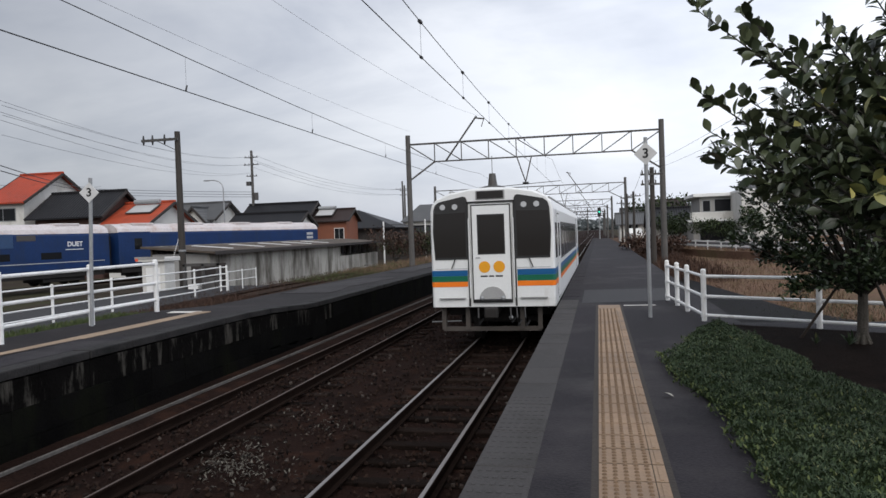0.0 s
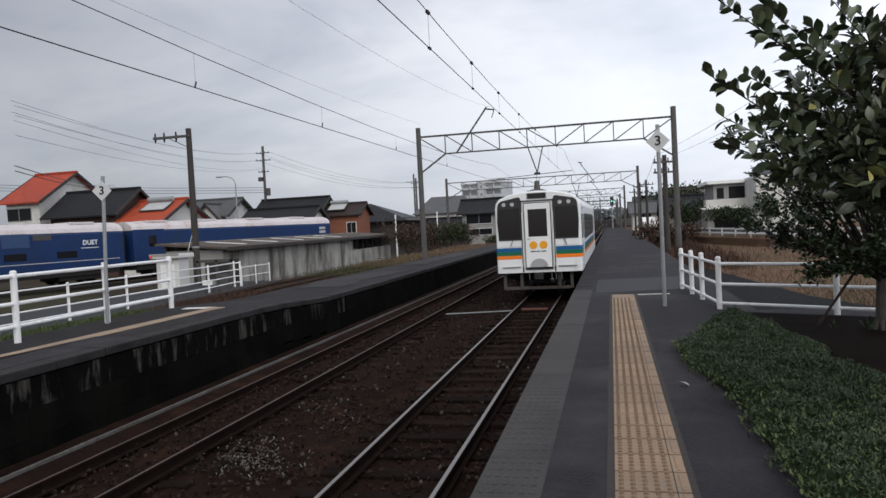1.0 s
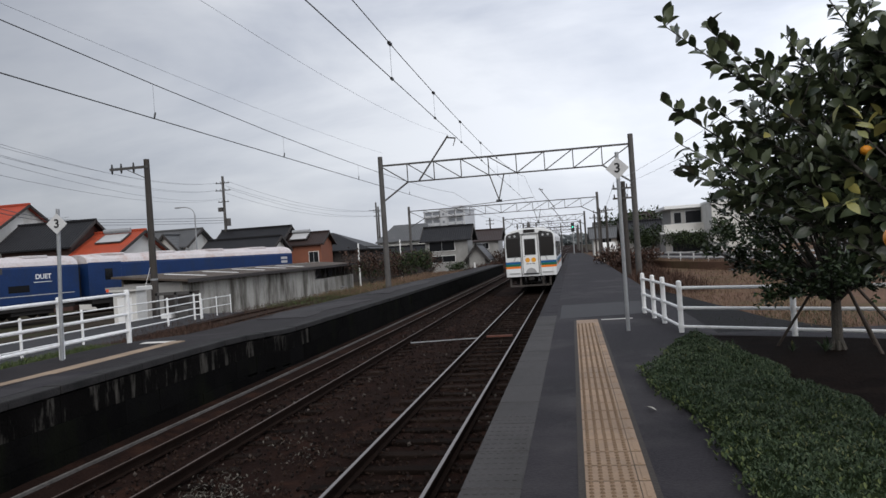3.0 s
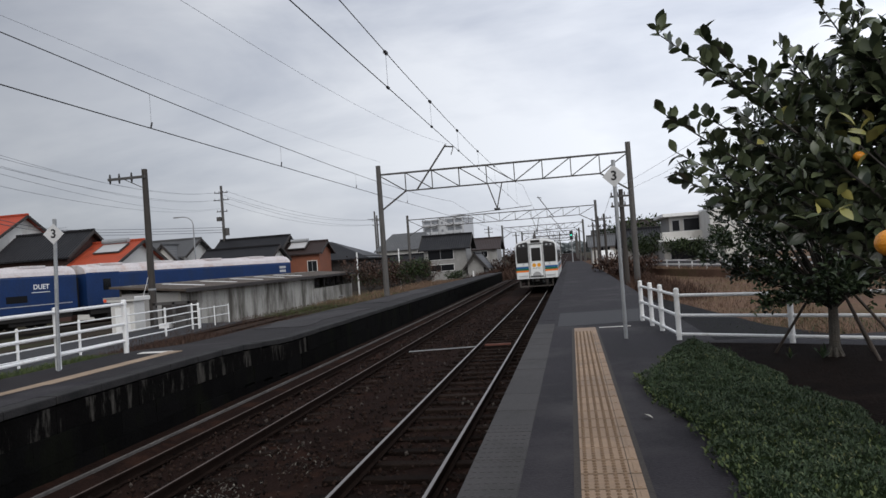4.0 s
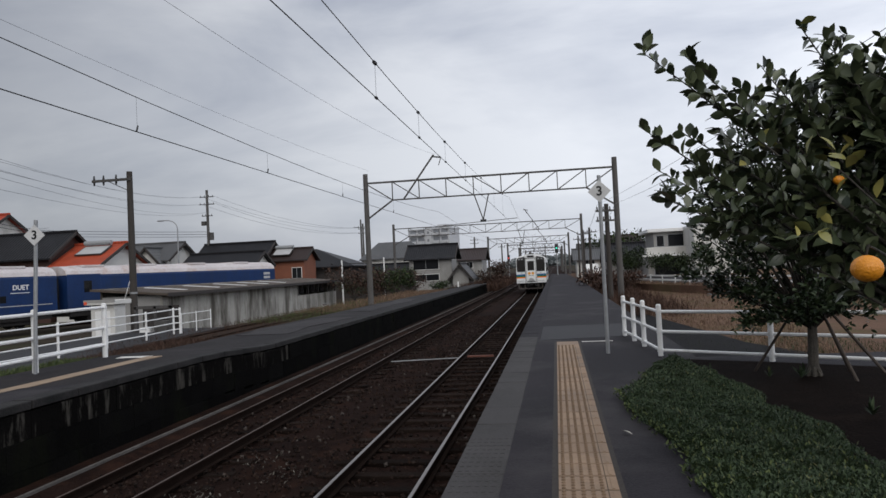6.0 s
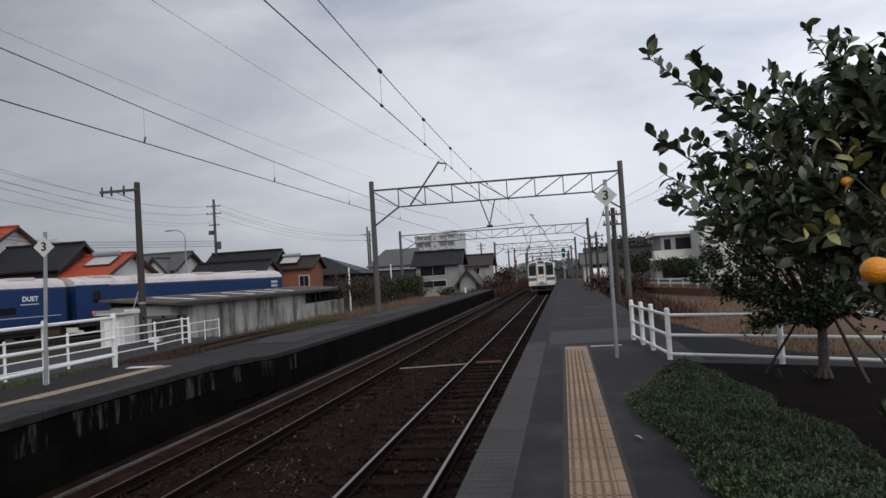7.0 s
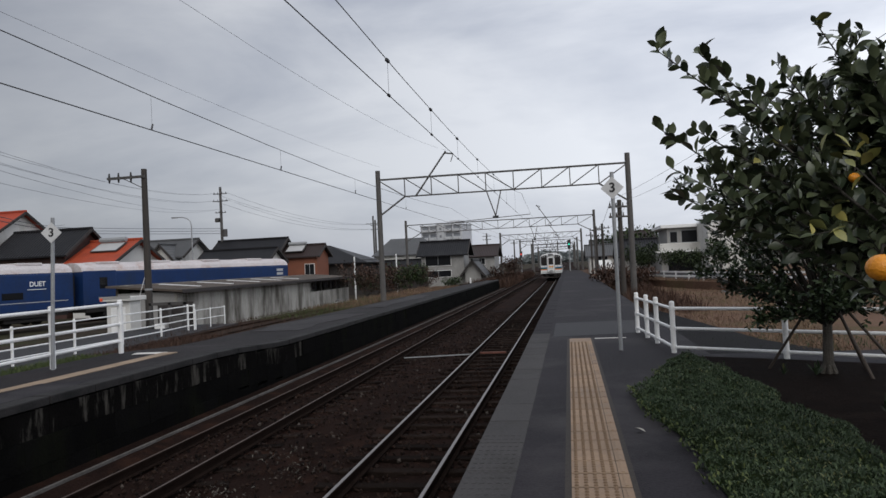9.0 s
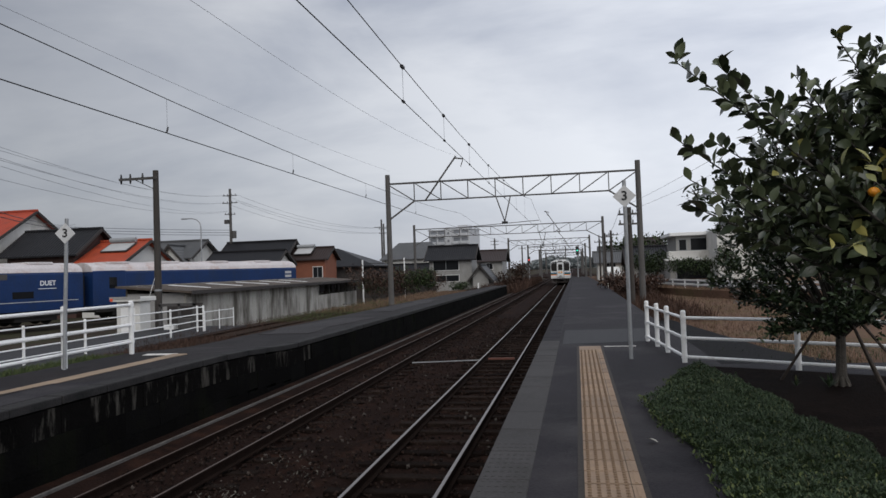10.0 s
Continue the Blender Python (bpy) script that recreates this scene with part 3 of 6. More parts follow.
    for x, z in ((-1.30, 3.31), (1.30, 3.31)):
        box(bm, x - 0.02, x + 0.02, 0.05, L - 0.05, z - 0.01, z + 0.015)
    part("rain_gutter", bm, TRAIN_GREY, body)
    bm = rod((-0.03, 0.7, 3.64), (-0.03, 0.7, 3.94), 0.115, 0.075, 12)
    tube(bm, (-0.03, 0.7, 3.57), (-0.03, 0.7, 3.65), 0.40, 0.20, 16)
    tube(bm, (-0.03, 0.7, 3.94), (-0.03, 0.7, 4.35), 0.008, seg=6)
    part("horn_cover", bm, DARK_STEEL, body, "grey cone on the roof")
    for y in (4.5, 11.5):
        part("roof_unit", cube(-0.75, 0.75, y, y + 2.6, 3.54, 3.72, 0.05), TRAIN_ROOF, body, "grey roof air unit")
    part("exhaust", rod((0.55, 7.9, 3.5), (0.55, 7.9, 3.78), 0.08), DARK_STEEL, body)
    # side doors and windows
    for s in (-1, 1):
        for y in (1.15, 15.3):
            sd = part("side_door", cube(s * W, s * (W + 0.012), y, y + 0.95, 1.0, 2.95, 0.003), TRAIN_WHITE, body)
            part("side_glass", cube(s * (W + 0.012), s * (W + 0.017), y + 0.18, y + 0.77, 1.95, 2.75), GLASS, sd)
            part("door_gap", cube(s * W, s * (W + 0.004), y - 0.03, y + 0.98, 0.97, 2.98), RUBBER, body)
        for k in range(7):
            y = 2.7 + k * 1.75
            fr = part("side_window", cube(s * W, s * (W + 0.010), y, y + 1.45, 1.85, 2.78, 0.003), RUBBER, body)
            part("pane", cube(s * (W + 0.010), s * (W + 0.014), y + 0.05, y + 1.40, 1.90, 2.73), GLASS, fr)
        part("cab_window", cube(s * W, s * (W + 0.010), 0.35, 0.95, 1.95, 2.75, 0.003), GLASS, body)
    # below the floor
    under = part("underframe", cube(-1.2, 1.2, 0.9, L - 0.1, 0.62, 0.90), UNDERFRAME, t, "dark underframe")
    part("coupler", cube(-0.11, 0.11, -0.30, 0.9, 0.72, 0.88, 0.02), UNDERFRAME, under)
    part("coupler_head", cube(-0.15, 0.15, -0.42, -0.28, 0.68, 0.92, 0.03), UNDERFRAME, under)
    bm = bmesh.new()
    box(bm, -1.22, 1.05, 0.25, 0.33, 0.32, 0.42)
    for x in (-1.19, -0.63, 0.62, 1.02):
        box(bm, x - 0.05, x + 0.05, 0.22, 0.32, 0.36, 0.9)
    part("rail_guard", bm, mat("guard_steel", (0.075, 0.065, 0.058), 0.75), under, "grey rail guard frame")
    for x, z in ((0.38, 0.55), (0.52, 0.5), (0.70, 0.48), (-0.35, 0.52)):
        bm = wire(bmesh.new(), [(x, 0.02, 0.88), (x + 0.02, -0.10, 0.66), (x + 0.04, -0.08, z), (x + 0.10, 0.05, z + 0.1)], 0.022, 6)
        part("brake_hose", bm, BLACK, under)
    bm = bmesh.new()
    bmesh.ops.create_uvsphere(bm, u_segments=10, v_segments=6, radius=0.05, matrix=Matrix.Translation((0.40, -0.06, 0.66)))
    part("hose_tap", bm, GREY_STEEL, under, smooth=True)
    for y0, y1, z in ((4.6, 6.2, 0.28), (7.0, 9.8, 0.34), (10.4, 12.0, 0.26)):
        part("equipment_box", cube(-1.15, 1.15, y0, y1, z, 0.63, 0.03), UNDERFRAME, under)
    for yb in (2.4, 15.8):
        bg = part("bogie", cube(-0.95, 0.95, yb - 1.35, yb + 1.35, 0.42, 0.60, 0.03), UNDERFRAME, t)
        for ya in (yb - 1.0, yb + 1.0):
            for s in (-1, 1):
                bm = rod((s * 0.50, 0, 0), (s * 0.63, 0, 0), 0.43, seg=24)
                tube(bm, (s * 0.46, 0, 0), (s * 0.50, 0, 0), 0.46, seg=24)
                tube(bm, (s * 0.50, 0, 0), (s * 0.72, 0, 0), 0.10, seg=12)
                w = shared("wheel", mesh_of("wheel", bm, UNDERFRAME), bg)
                w.location = (0, ya, 0.432)
                WHEELS.append(w)
    return t


WHEELS = []
railcar = train()


# ---- overhead line ----
def gantry(y, xl, xr, zlow, zhigh, top, base_l, base_r, n, drops=(), strut=None, thick=1.0):
    g = thing("overhead_line_gantry", 0, y, 0, "dark steel lattice gantry over the tracks on two masts", "gantry", "overhead line gantries")
    for x, b in ((xl, base_l), (xr, base_r)):
        part("mast", rod((x, 0, b), (x, 0, top), 0.17 * thick, 0.14 * thick, 12), POLE_GREY, g, smooth=False)
    w = 0.075 * thick
    part("top_chord", bar(bmesh.new(), (xl, 0, zhigh), (xr, 0, zhigh), w * 1.3, w * 1.3), DARK_STEEL, g)
    k = (xr - xl) / (n + 1)
    a, b = xl + k, xr - k
    part("bottom_chord", bar(bmesh.new(), (a, 0, zlow), (b, 0, zlow), w, w), DARK_STEEL, g)
    for x, s in ((a, -1), (b, 1)):
        e = xl if s < 0 else xr
        part("end_tie", bar(bmesh.new(), (x, 0, zlow), (e, 0, zhigh - 0.02), w * 0.8, w * 0.8), DARK_STEEL, g)
        part("knee_brace", bar(bmesh.new(), (x, 0, zlow), (e, 0, zlow - 1.05), w * 1.1, w * 1.1), DARK_STEEL, g)
    for i in range(n):
        x = a + (b - a) * i / (n - 1)
        part("upright", bar(bmesh.new(), (x, 0, zlow), (x, 0, zhigh), w * 0.7, w * 0.7), DARK_STEEL, g)
        if i < n - 1:
            x2 = a + (b - a) * (i + 1) / (n - 1)
            mid = (n - 1) / 2
            p, q = ((x, zhigh), (x2, zlow)) if i < mid else ((x, zlow), (x2, zhigh))
            part("diagonal", bar(bmesh.new(), (p[0], 0, p[1]), (q[0], 0, q[1]), w * 0.7, w * 0.7), DARK_STEEL, g)
    for x, z in drops:
        d = part("hanger", bar(bmesh.new(), (x - 0.45, 0, zlow), (x, 0, z), w * 0.8, w * 0.8), DARK_STEEL, g)
        bar_bm = bar(bmesh.new(), (x + 0.36, 0, zlow), (x, 0, z), w * 0.8, w * 0.8)
        part("hanger", bar_bm, DARK_STEEL, g)
        part("insulator", rod((x - 0.16, 0, z - 0.06), (x + 0.16, 0, z - 0.06), 0.075), BLACK, g)
        arm = part("steady_arm", bar(bmesh.new(), (x - 2.3, 0, z - 0.22), (x + 1.9, 0, z - 0.02), 0.035, 0.035), DARK_STEEL, g)
    if strut:
        x0, x1, z1 = strut
        part("strut", bar(bmesh.new(), (x0, 0, zlow - 0.02), (x1, 0, z1), w * 1.1, w * 1.1), DARK_STEEL, g)
        bm = bmesh.new()
        bar(bm, (x1 - 0.1, 0, z1 - 0.1), (x1 + 0.42, 0, z1 - 0.18), 0.05, 0.08)
        bar(bm, (x1 + 0.42, 0, z1 - 0.18), (x1 + 0.26, 0, z1 - 0.62), 0.04, 0.04)
        part("feeder_bracket", bm, DARK_STEEL, g)
    return g


gantry(38.5, -8.17, 5.78, 6.68, 7.72, 8.25, PL - 0.4, -0.42, 8, drops=((-1.50, 5.27),), strut=(-6.0, -4.15, 9.1))
gantry(88, -17.9, 5.7, 6.95, 8.0, 8.6, -0.42, -0.42, 11, drops=((-1.6, 5.4),), strut=(0.6, -1.2, 9.6), thick=1.1)
gantry(138, -10.5, 5.0, 7.0, 8.0, 8.5, -0.42, -0.42, 8, drops=((-1.6, 5.4),), strut=(0.9, -1.0, 9.6), thick=1.25)
gantry(188, -10.0, 4.8, 7.0, 8.0, 8.5, -0.42, -0.42, 8, drops=((-1.6, 5.4),), strut=(1.2, -0.8, 9.6), thick=1.5)
gantry(238, -9.5, 4.6, 7.0, 8.0, 8.5, -0.42, -0.42, 8, drops=((-1.6, 5.4),), thick=1.8)
gantry(290, -9.5, 4.6, 7.0, 8.0, 8.5, -0.42, -0.42, 8, thick=2.1)


def overhead_wires():
    supports = [-11.5, 38.5, 88, 138, 188, 238, 290, 350]

    def messenger(x, y):
        """Height of the messenger wire over the near or the second track."""
        if x and y <= 38.5:
            return 5.43 + 0.0011 * (y - 19) ** 2
        zm, sag = (6.42, 0.90) if x == 0 else (5.85, 0.45)
        for a, b in zip(supports, supports[1:]):
            if a <= y <= b:
                u = (y - a) / (b - a)
                return zm - sag * 4 * u * (1 - u)

    for x, zc, label in ((0.0, 5.06, "contact wire and messenger wire with droppers over the near track"),
                         (-4.0, 4.99, "contact wire and messenger wire over the second track")):
        th = thing("overhead_line", x, 0, 0, label, "overhead wires", "overhead lines")
        pts = []
        for a, b in zip(supports, supports[1:]):
            for i in range(12):
                y = a + (b - a) * i / 12
                pts.append((0, y, messenger(x, y)))
        part("messenger_wire", wire(bmesh.new(), pts, 0.0075), WIRE, th)
        part("contact_wire", wire(bmesh.new(), [(0, y, zc) for y in supports], 0.0085), WIRE, th)
        span = (8.5, 11.7, 14.9, 18.6, 23, 28, 33) if x == 0 else (9.05, 14.2, 20, 27)
        for y in span:
            z = messenger(x, y)
            part("dropper", rod((0, y, zc), (0, y, z), 0.003, seg=4), WIRE_THIN, th)
            if x == 0:
                part("clamp", rod((0, y - 0.05, z), (0, y + 0.05, z), 0.028, seg=6), WIRE, th)
                part("clamp", rod((0, y - 0.04, zc), (0, y + 0.04, zc), 0.022, seg=6), WIRE, th)
            else:
                part("clamp", rod((0, y - 0.02, zc), (0, y + 0.02, zc + 0.1), 0.014, seg=6), WIRE, th)
    for x, z0, z1, sag in ((-4.0, 8.15, 9.1, 1.15), (-8.0, 8.3, 8.45, 0.52)):
        pts = [(x, -11.5 + 50 * u, z0 + (z1 - z0) * u - sag * 4 * u * (1 - u)) for u in [i / 14 for i in range(15)]]
        tagged(obj("feeder_wire", wire(bmesh.new(), pts, 0.0045), WIRE_THIN), "thin grey feeder wire high over the tracks", "overhead wire", "feeder wires")


overhead_wires()


def cable(name, a, b, sag, r, label, group, m=None):
    a, b = Vector(a), Vector(b)
    pts = []
    for i in range(13):
        u = i / 12
        p = a.lerp(b, u)
        p.z -= sag * 4 * u * (1 - u)
        pts.append(p)
    tagged(obj(name, wire(bmesh.new(), pts, r), m or WIRE_THIN), label, "power line", group)


# ---- signs ----
def text_mesh(body, size, name):
    cu = bpy.data.curves.new(name, "FONT")
    cu.body = body
    cu.size = size
    cu.extrude = 0.002
    cu.offset = size * 0.022
    cu.align_x = "CENTER"
    cu.align_y = "CENTER"
    tmp = bpy.data.objects.new(name, cu)
    scene.collection.objects.link(tmp)
    me = bpy.data.meshes.new_from_object(tmp.evaluated_get(bpy.context.evaluated_depsgraph_get()))
    bpy.data.objects.remove(tmp)
    bpy.data.curves.remove(cu)
    me.name = name
    return me


def stop_sign(x, y, z, height, half, label, lean=0.0, turn=0.0):
    s = thing("stopping_mark_sign", x, y, z, label, "sign", "stopping mark signs", rz=turn)
    s.matrix_basis = s.matrix_basis @ pose(0, 0, 0, 0, lean, 0)
    part("post", rod((0, 0, 0), (0, 0, height + half + 0.09), 0.035, seg=12), GREY_STEEL, s, "grey steel post")
    bm = bmesh.new()
    prism(bm, [(-half, height), (0, height - half), (half, height), (0, height + half)], -0.052, -0.040)
    plate = part("plate", bm, SIGN_WHITE, s, "white diamond plate")
    me = text_mesh("3", half * 1.15, "numeral")
    me.materials.append(BLACK)
    n = shared("numeral", me, plate, pose(0, -0.055, height, 90, 0, 0))
    tagged(n, "black numeral 3")
    return s


stop_sign(3.217, 12.0, PR, 2.93, 0.205, "white diamond sign with a black 3 on a grey post", 0, -8)
stop_sign(-7.42, 10.92, PL, 2.62, 0.20, "white diamond sign with a black 3 beside the railing", 2.0, 8)


# ---- white railings ----
def railing(name, pts, z, h, rails, rp, rr, label, group, rail_r=None, square=False, heights=None):
    """Posts at the given places, rails from post to post."""
    f = thing(name, pts[0][0], pts[0][1], z, label, "railing", group)
    o = Vector((pts[0][0], pts[0][1], 0))
    loc = [Vector((p[0], p[1], 0)) - o for p in pts]
    for i, p in enumerate(loc):
        if len(pts[i]) > 2 and pts[i][2] == 0:
            continue
        hh = heights[i] if heights else h
        pst = part("post", rod(p, p + Vector((0, 0, hh)), rp, seg=12), WHITE_PAINT, f)
        part("cap", rod(p + Vector((0, 0, hh)), p + Vector((0, 0, hh + 0.025)), rp * 1.08, rp * 0.6, 12), WHITE_PAINT, pst)
        for k in rails:
            part("clamp", rod(p + Vector((0, 0, k - 0.03)), p + Vector((0, 0, k + 0.03)), rp * 1.18, seg=12), WHITE_PAINT, pst)
    for k in rails:
        for a, b in zip(loc, loc[1:]):
            part("rail", rod(a + Vector((0, 0, k)), b + Vector((0, 0, k)), rr, seg=10), WHITE_PAINT, f)
    return f


railing("platform_railing", [(3.79, 15.0), (3.88, 13.9), (3.96, 12.9), (4.06, 11.45)], PR, 0.86, (0.10, 0.42, 0.76), 0.044, 0.027,
        "white tubular railing with three rails along the platform", "white railings")
railing("platform_railing", [(4.11, 11.40, 0), (5.58, 10.45), (7.15, 9.45), (8.7, 8.45)], PR, 0.86, (0.10, 0.42, 0.76), 0.044, 0.027,
        "white tubular railing behind the flower bed", "white railings")
railing("platform_railing", [(-7.1, 3.9), (-7.25, 6.3), (-7.40, 8.7), (-7.56, 11.1), (-7.72, 13.48)], PL, 1.19, (0.28, 0.66, 1.12), 0.055, 0.035,
        "white railing along the back of the opposite platform", "white railings")
railing("access_railing", [(-11.25, 7.6), (-11.3, 9.9), (-11.36, 12.2), (-11.42, 14.5), (-11.5, 16.9), (-11.57, 19.2), (-11.65, 21.5), (-12.0, 23.9), (-11.85, 24.1)], 0.64, 0.97, (0.18, 0.42, 0.67, 0.93), 0.036, 0.021,
        "slender white railing with four rails beside the path", "white railings")
railing("access_railing", [(-11.85, 24.2), (-11.88, 25.4), (-11.88, 26.6)], 0.62, 0.78, (0.40, 0.75), 0.022, 0.016, "thin pale railing at the path's end", "white railings")


# ---- left side: hut, pole, shed ----
def hut():
    h = thing("relay_hut", -16.2, 25.0, -0.42, "small white equipment hut with a flat roof", "hut")
    part("wall", cube(0, 1.05, 0, 0.75, 0, 2.25, 0.02), PLASTER, h)
    part("door", cube(0.2, 0.85, -0.02, 0, 0.15, 2.0, 0.006), WHITE_PAINT, h, "white steel door")
    part("roof", cube(-0.14, 1.20, -0.2, 0.95, 2.25, 2.43, 0.02), PLASTER, h, "pale flat concrete roof")
    part("fascia", cube(-0.16, 1.22, -0.225, -0.2, 2.36, 2.46), PLASTER_GREY, h)
    part("red_label", cube(-0.12, 0.0, -0.235, -0.225, 2.28, 2.40), TAPE, h, "small red label")
    b = thing("equipment_cabinet", -14.6, 25.3, -0.42, "dark steel equipment frame beside the hut", "cabinet")
    part("case", cube(0.3, 0.75, 0, 0.6, 0, 1.25, 0.02), WHITE_PAINT, b)
    for x in (0.1, 0.95, 1.6):
        part("frame_post", cube(x, x + 0.1, 0, 0.1, 0, 2.1), DARK_STEEL, b)
    part("frame_beam", cube(0.1, 1.7, 0, 0.1, 2.0, 2.12), DARK_STEEL, b)
    # added panel: its dark colour stands in for the shade of an opening
    part("back_panel", cube(0.1, 1.7, 0.62, 0.66, 0.9, 2.1), WOOD_DARK, b, "dark panel in place of a dark opening")
    part("case", cube(1.0, 1.5, 0.05, 0.6, 0.2, 1.5, 0.02), DARK_STEEL, b)


hut()


def left_pole():
    p = thing("utility_pole", -15.85, 27.45, -0.42, "brown pole with one cross arm and insulators", "utility pole", "poles")
    part("pole", rod((0, 0, 0), (0, 0, 7.95), 0.17, 0.12, 12), POLE_BROWN, p)
    part("cross_arm", cube(-1.7, 0.1, -0.18, -0.10, 7.55, 7.66), DARK_STEEL, p)
    part("arm_brace", bar(bmesh.new(), (-0.95, -0.14, 7.58), (0, -0.1, 7.1), 0.03, 0.03), DARK_STEEL, p)
    for x in (-1.6, -1.15, -0.55):
        part("insulator", rod((x, -0.14, 7.66), (x, -0.14, 7.84), 0.05, 0.03), BLACK, p)
        part("insulator", rod((x, -0.14, 7.40), (x, -0.14, 7.54), 0.03, 0.05), BLACK, p)
    part("band", rod((0, 0, 2.6), (0, 0, 2.68), 0.165, seg=12), GREY_STEEL, p)
    part("guy_wire", wire(bmesh.new(), [(-0.05, -0.1, 3.3), (-0.6, -0.4, 1.2)], 0.012), WHITE_PAINT, p, "pale cable")


left_pole()


def shed():
    s = thing("storage_shed", -15.95, 29.9, -0.42, "long low shed with stained sheet walls and a corrugated roof", "shed", rz=2.4)
    L = 30.8
    # walls with an opening row at the far end
    part("wall_front", cube(-0.12, 0, 0, 20.0, 0, 2.42), SHED_WALL, s, "stained pale sheet wall")
    part("wall_low", cube(-0.12, 0, 20.0, L, 0, 1.55), SHED_WALL, s)
    part("wall_near", slab(bmesh.new(), [(-3.0, 0.0), (-0.12, 0.0), (-0.12, 0.12), (-3.0, 0.12)], 0, 2.45), PLASTER_GREY, s)
    part("wall_back", cube(-3.1, -3.0, 0, L, 0, 2.85), SHED_WALL, s)
    part("wall_far", cube(-3.0, -0.12, L - 0.12, L, 0, 2.45), SHED_WALL, s)
    for y in (20.05, 22.7, 25.4, 28.0, 30.6):
        part("frame_post", cube(-0.12, -0.02, y, y + 0.12, 1.55, 2.45), WOOD_DARK, s)
    for y in (20.6, 23.6, 26.3):
        part("window_pane", cube(-0.10, -0.08, y, y + 1.1, 1.7, 2.3), GLASS_GREY, s)
    bm = prism(bmesh.new(), [(0.45, 2.42), (0.45, 2.52), (-3.4, 2.86), (-3.4, 2.76)], -0.35, L + 0.3)
    roof = part("roof", bm, SHED_ROOF, s, "brown corrugated roof")
    for i, (y, x0) in enumerate(((3.2, -2.7), (7.2, -2.6), (11.2, -2.6), (15.0, -2.6), (18.6, -2.6))):
        bm = prism(bmesh.new(), [(-0.5, 2.60), (-0.5, 2.625), (x0, 2.625 + (-0.5 - x0) * 0.0887), (x0, 2.60 + (-0.5 - x0) * 0.0887)], y, y + 0.36)
        part("roof_sheet", bm, SHED_SHEET, roof, "pale translucent roof sheet")
    part("eave_board", cube(0.45, 0.49, -0.35, L + 0.3, 2.36, 2.54), WOOD_DARK, roof)


shed()


# ---- parked sleeping cars ----
def sleeping_car(x, y, heading, label, duet):
    c = thing("sleeping_car", x, y, 0, label, "railway carriage", "parked sleeping cars", rz=heading)
    L = 20.6
    W = 1.45
    prof = [(-W, 0.95), (-W, 3.30), (-W + 0.10, 3.52), (W - 0.10, 3.52), (W, 3.30), (W, 0.95)]
    body = part("body", prism(bmesh.new(), prof, 0, L), BLUE_CAR, c, "dark blue body")
    rp = [(-W + 0.04, 3.42), (-1.28, 3.70), (-1.0, 3.90), (-0.55, 4.04), (0, 4.08), (0.55, 4.04), (1.0, 3.90), (1.28, 3.70), (W - 0.04, 3.42)]
    rp2 = [(x * 1.006, z + 0.01) for x, z in rp]
    part("roof", prism(bmesh.new(), rp2, -0.02, L + 0.02), CAR_ROOF, c, "faded white roof with rust stains")
    for z in (1.52,):
        part("line", cube(W, W + 0.006, 0.4, L - 0.4, z, z + 0.05), CAR_LINE, body, "pale line")
    if duet:
        for k in range(5):
            o = L - 3.4 * k
            part("window", cube(W, W + 0.012, o - 5.0, o - 3.6, 1.78, 2.22, 0.004), GLASS_GREY, body, "dull dark window")
            part("upper_window", cube(W - 0.09, W + 0.008, o - 6.55, o - 5.3, 2.98, 3.36, 0.02), mat("dusty_window", (0.055, 0.05, 0.048), 0.5), body, "dusty upper window")
            part("curved_panel", cube(W - 0.06, W + 0.02, o - 8.5, o - 6.75, 2.55, 3.45, 0.03), BLUE_PALE, body, "faded blue bulging panel")
        me = text_mesh("DUET", 0.44, "lettering")
        me.materials.append(WHITE_PAINT)
        n = shared("lettering", me, body, pose(W + 0.012, L - 2.6, 2.72, 90, 0, 90))
        tagged(n, "white lettering DUET")
        bm = cube(W + 0.008, W + 0.012, L - 3.3, L - 2.0, 2.36, 2.40)
        part("lettering_bar", bm, WHITE_PAINT, body)
    else:
        for yy in (0.2,):
            part("vestibule", cube(W - 0.05, W + 0.02, 0.0, 2.6, 0.95, 3.48, 0.05), BLUE_CAR, body, "blue vestibule end")
            part("door_window", cube(W + 0.02, W + 0.03, 1.25, 1.85, 2.2, 3.0), GLASS, body)
        for z in (2.9, 2.55):
            part("end_mark", cube(W, W + 0.014, L - 1.5, L - 0.7, z, z + 0.22), CAR_LINE, body, "pale number panel")
    for yy in (3, 10, 17) if duet else (1.5, 6, 11, 16):
        part("roof_vent", cube(-0.9, 0.9, yy, yy + 1.8, 3.95, 4.14, 0.04), CAR_ROOF, c)
    part("underframe", cube(-1.25, 1.25, 0.3, L - 0.3, 0.55, 0.95), UNDERFRAME, c)
    part("gangway", cube(-0.5, 0.5, -0.25, 0, 1.1, 3.2), RUBBER, c, "black gangway bellows")
    part("gangway", cube(-0.5, 0.5, L, L + 0.25, 1.1, 3.2), RUBBER, c)
    for yb in (3.2, L - 3.2):
        bg = part("bogie", cube(-1.1, 1.1, yb - 1.5, yb + 1.5, 0.25, 0.6, 0.04), UNDERFRAME, c)
        for ya in (yb - 1.05, yb + 1.05):
            for s in (-1, 1):
                part("wheel", rod((s * 0.50, ya, 0.43), (s * 0.63, ya, 0.43), 0.43, seg=16), UNDERFRAME, bg)
    return c


# the two cars stand end to end on the siding
HD = math.degrees(math.atan2(-6.9, 18.5))
sleeping_car(-32.3, 43.9, HD, "dark blue sleeping car with a faded white roof, parked", False)
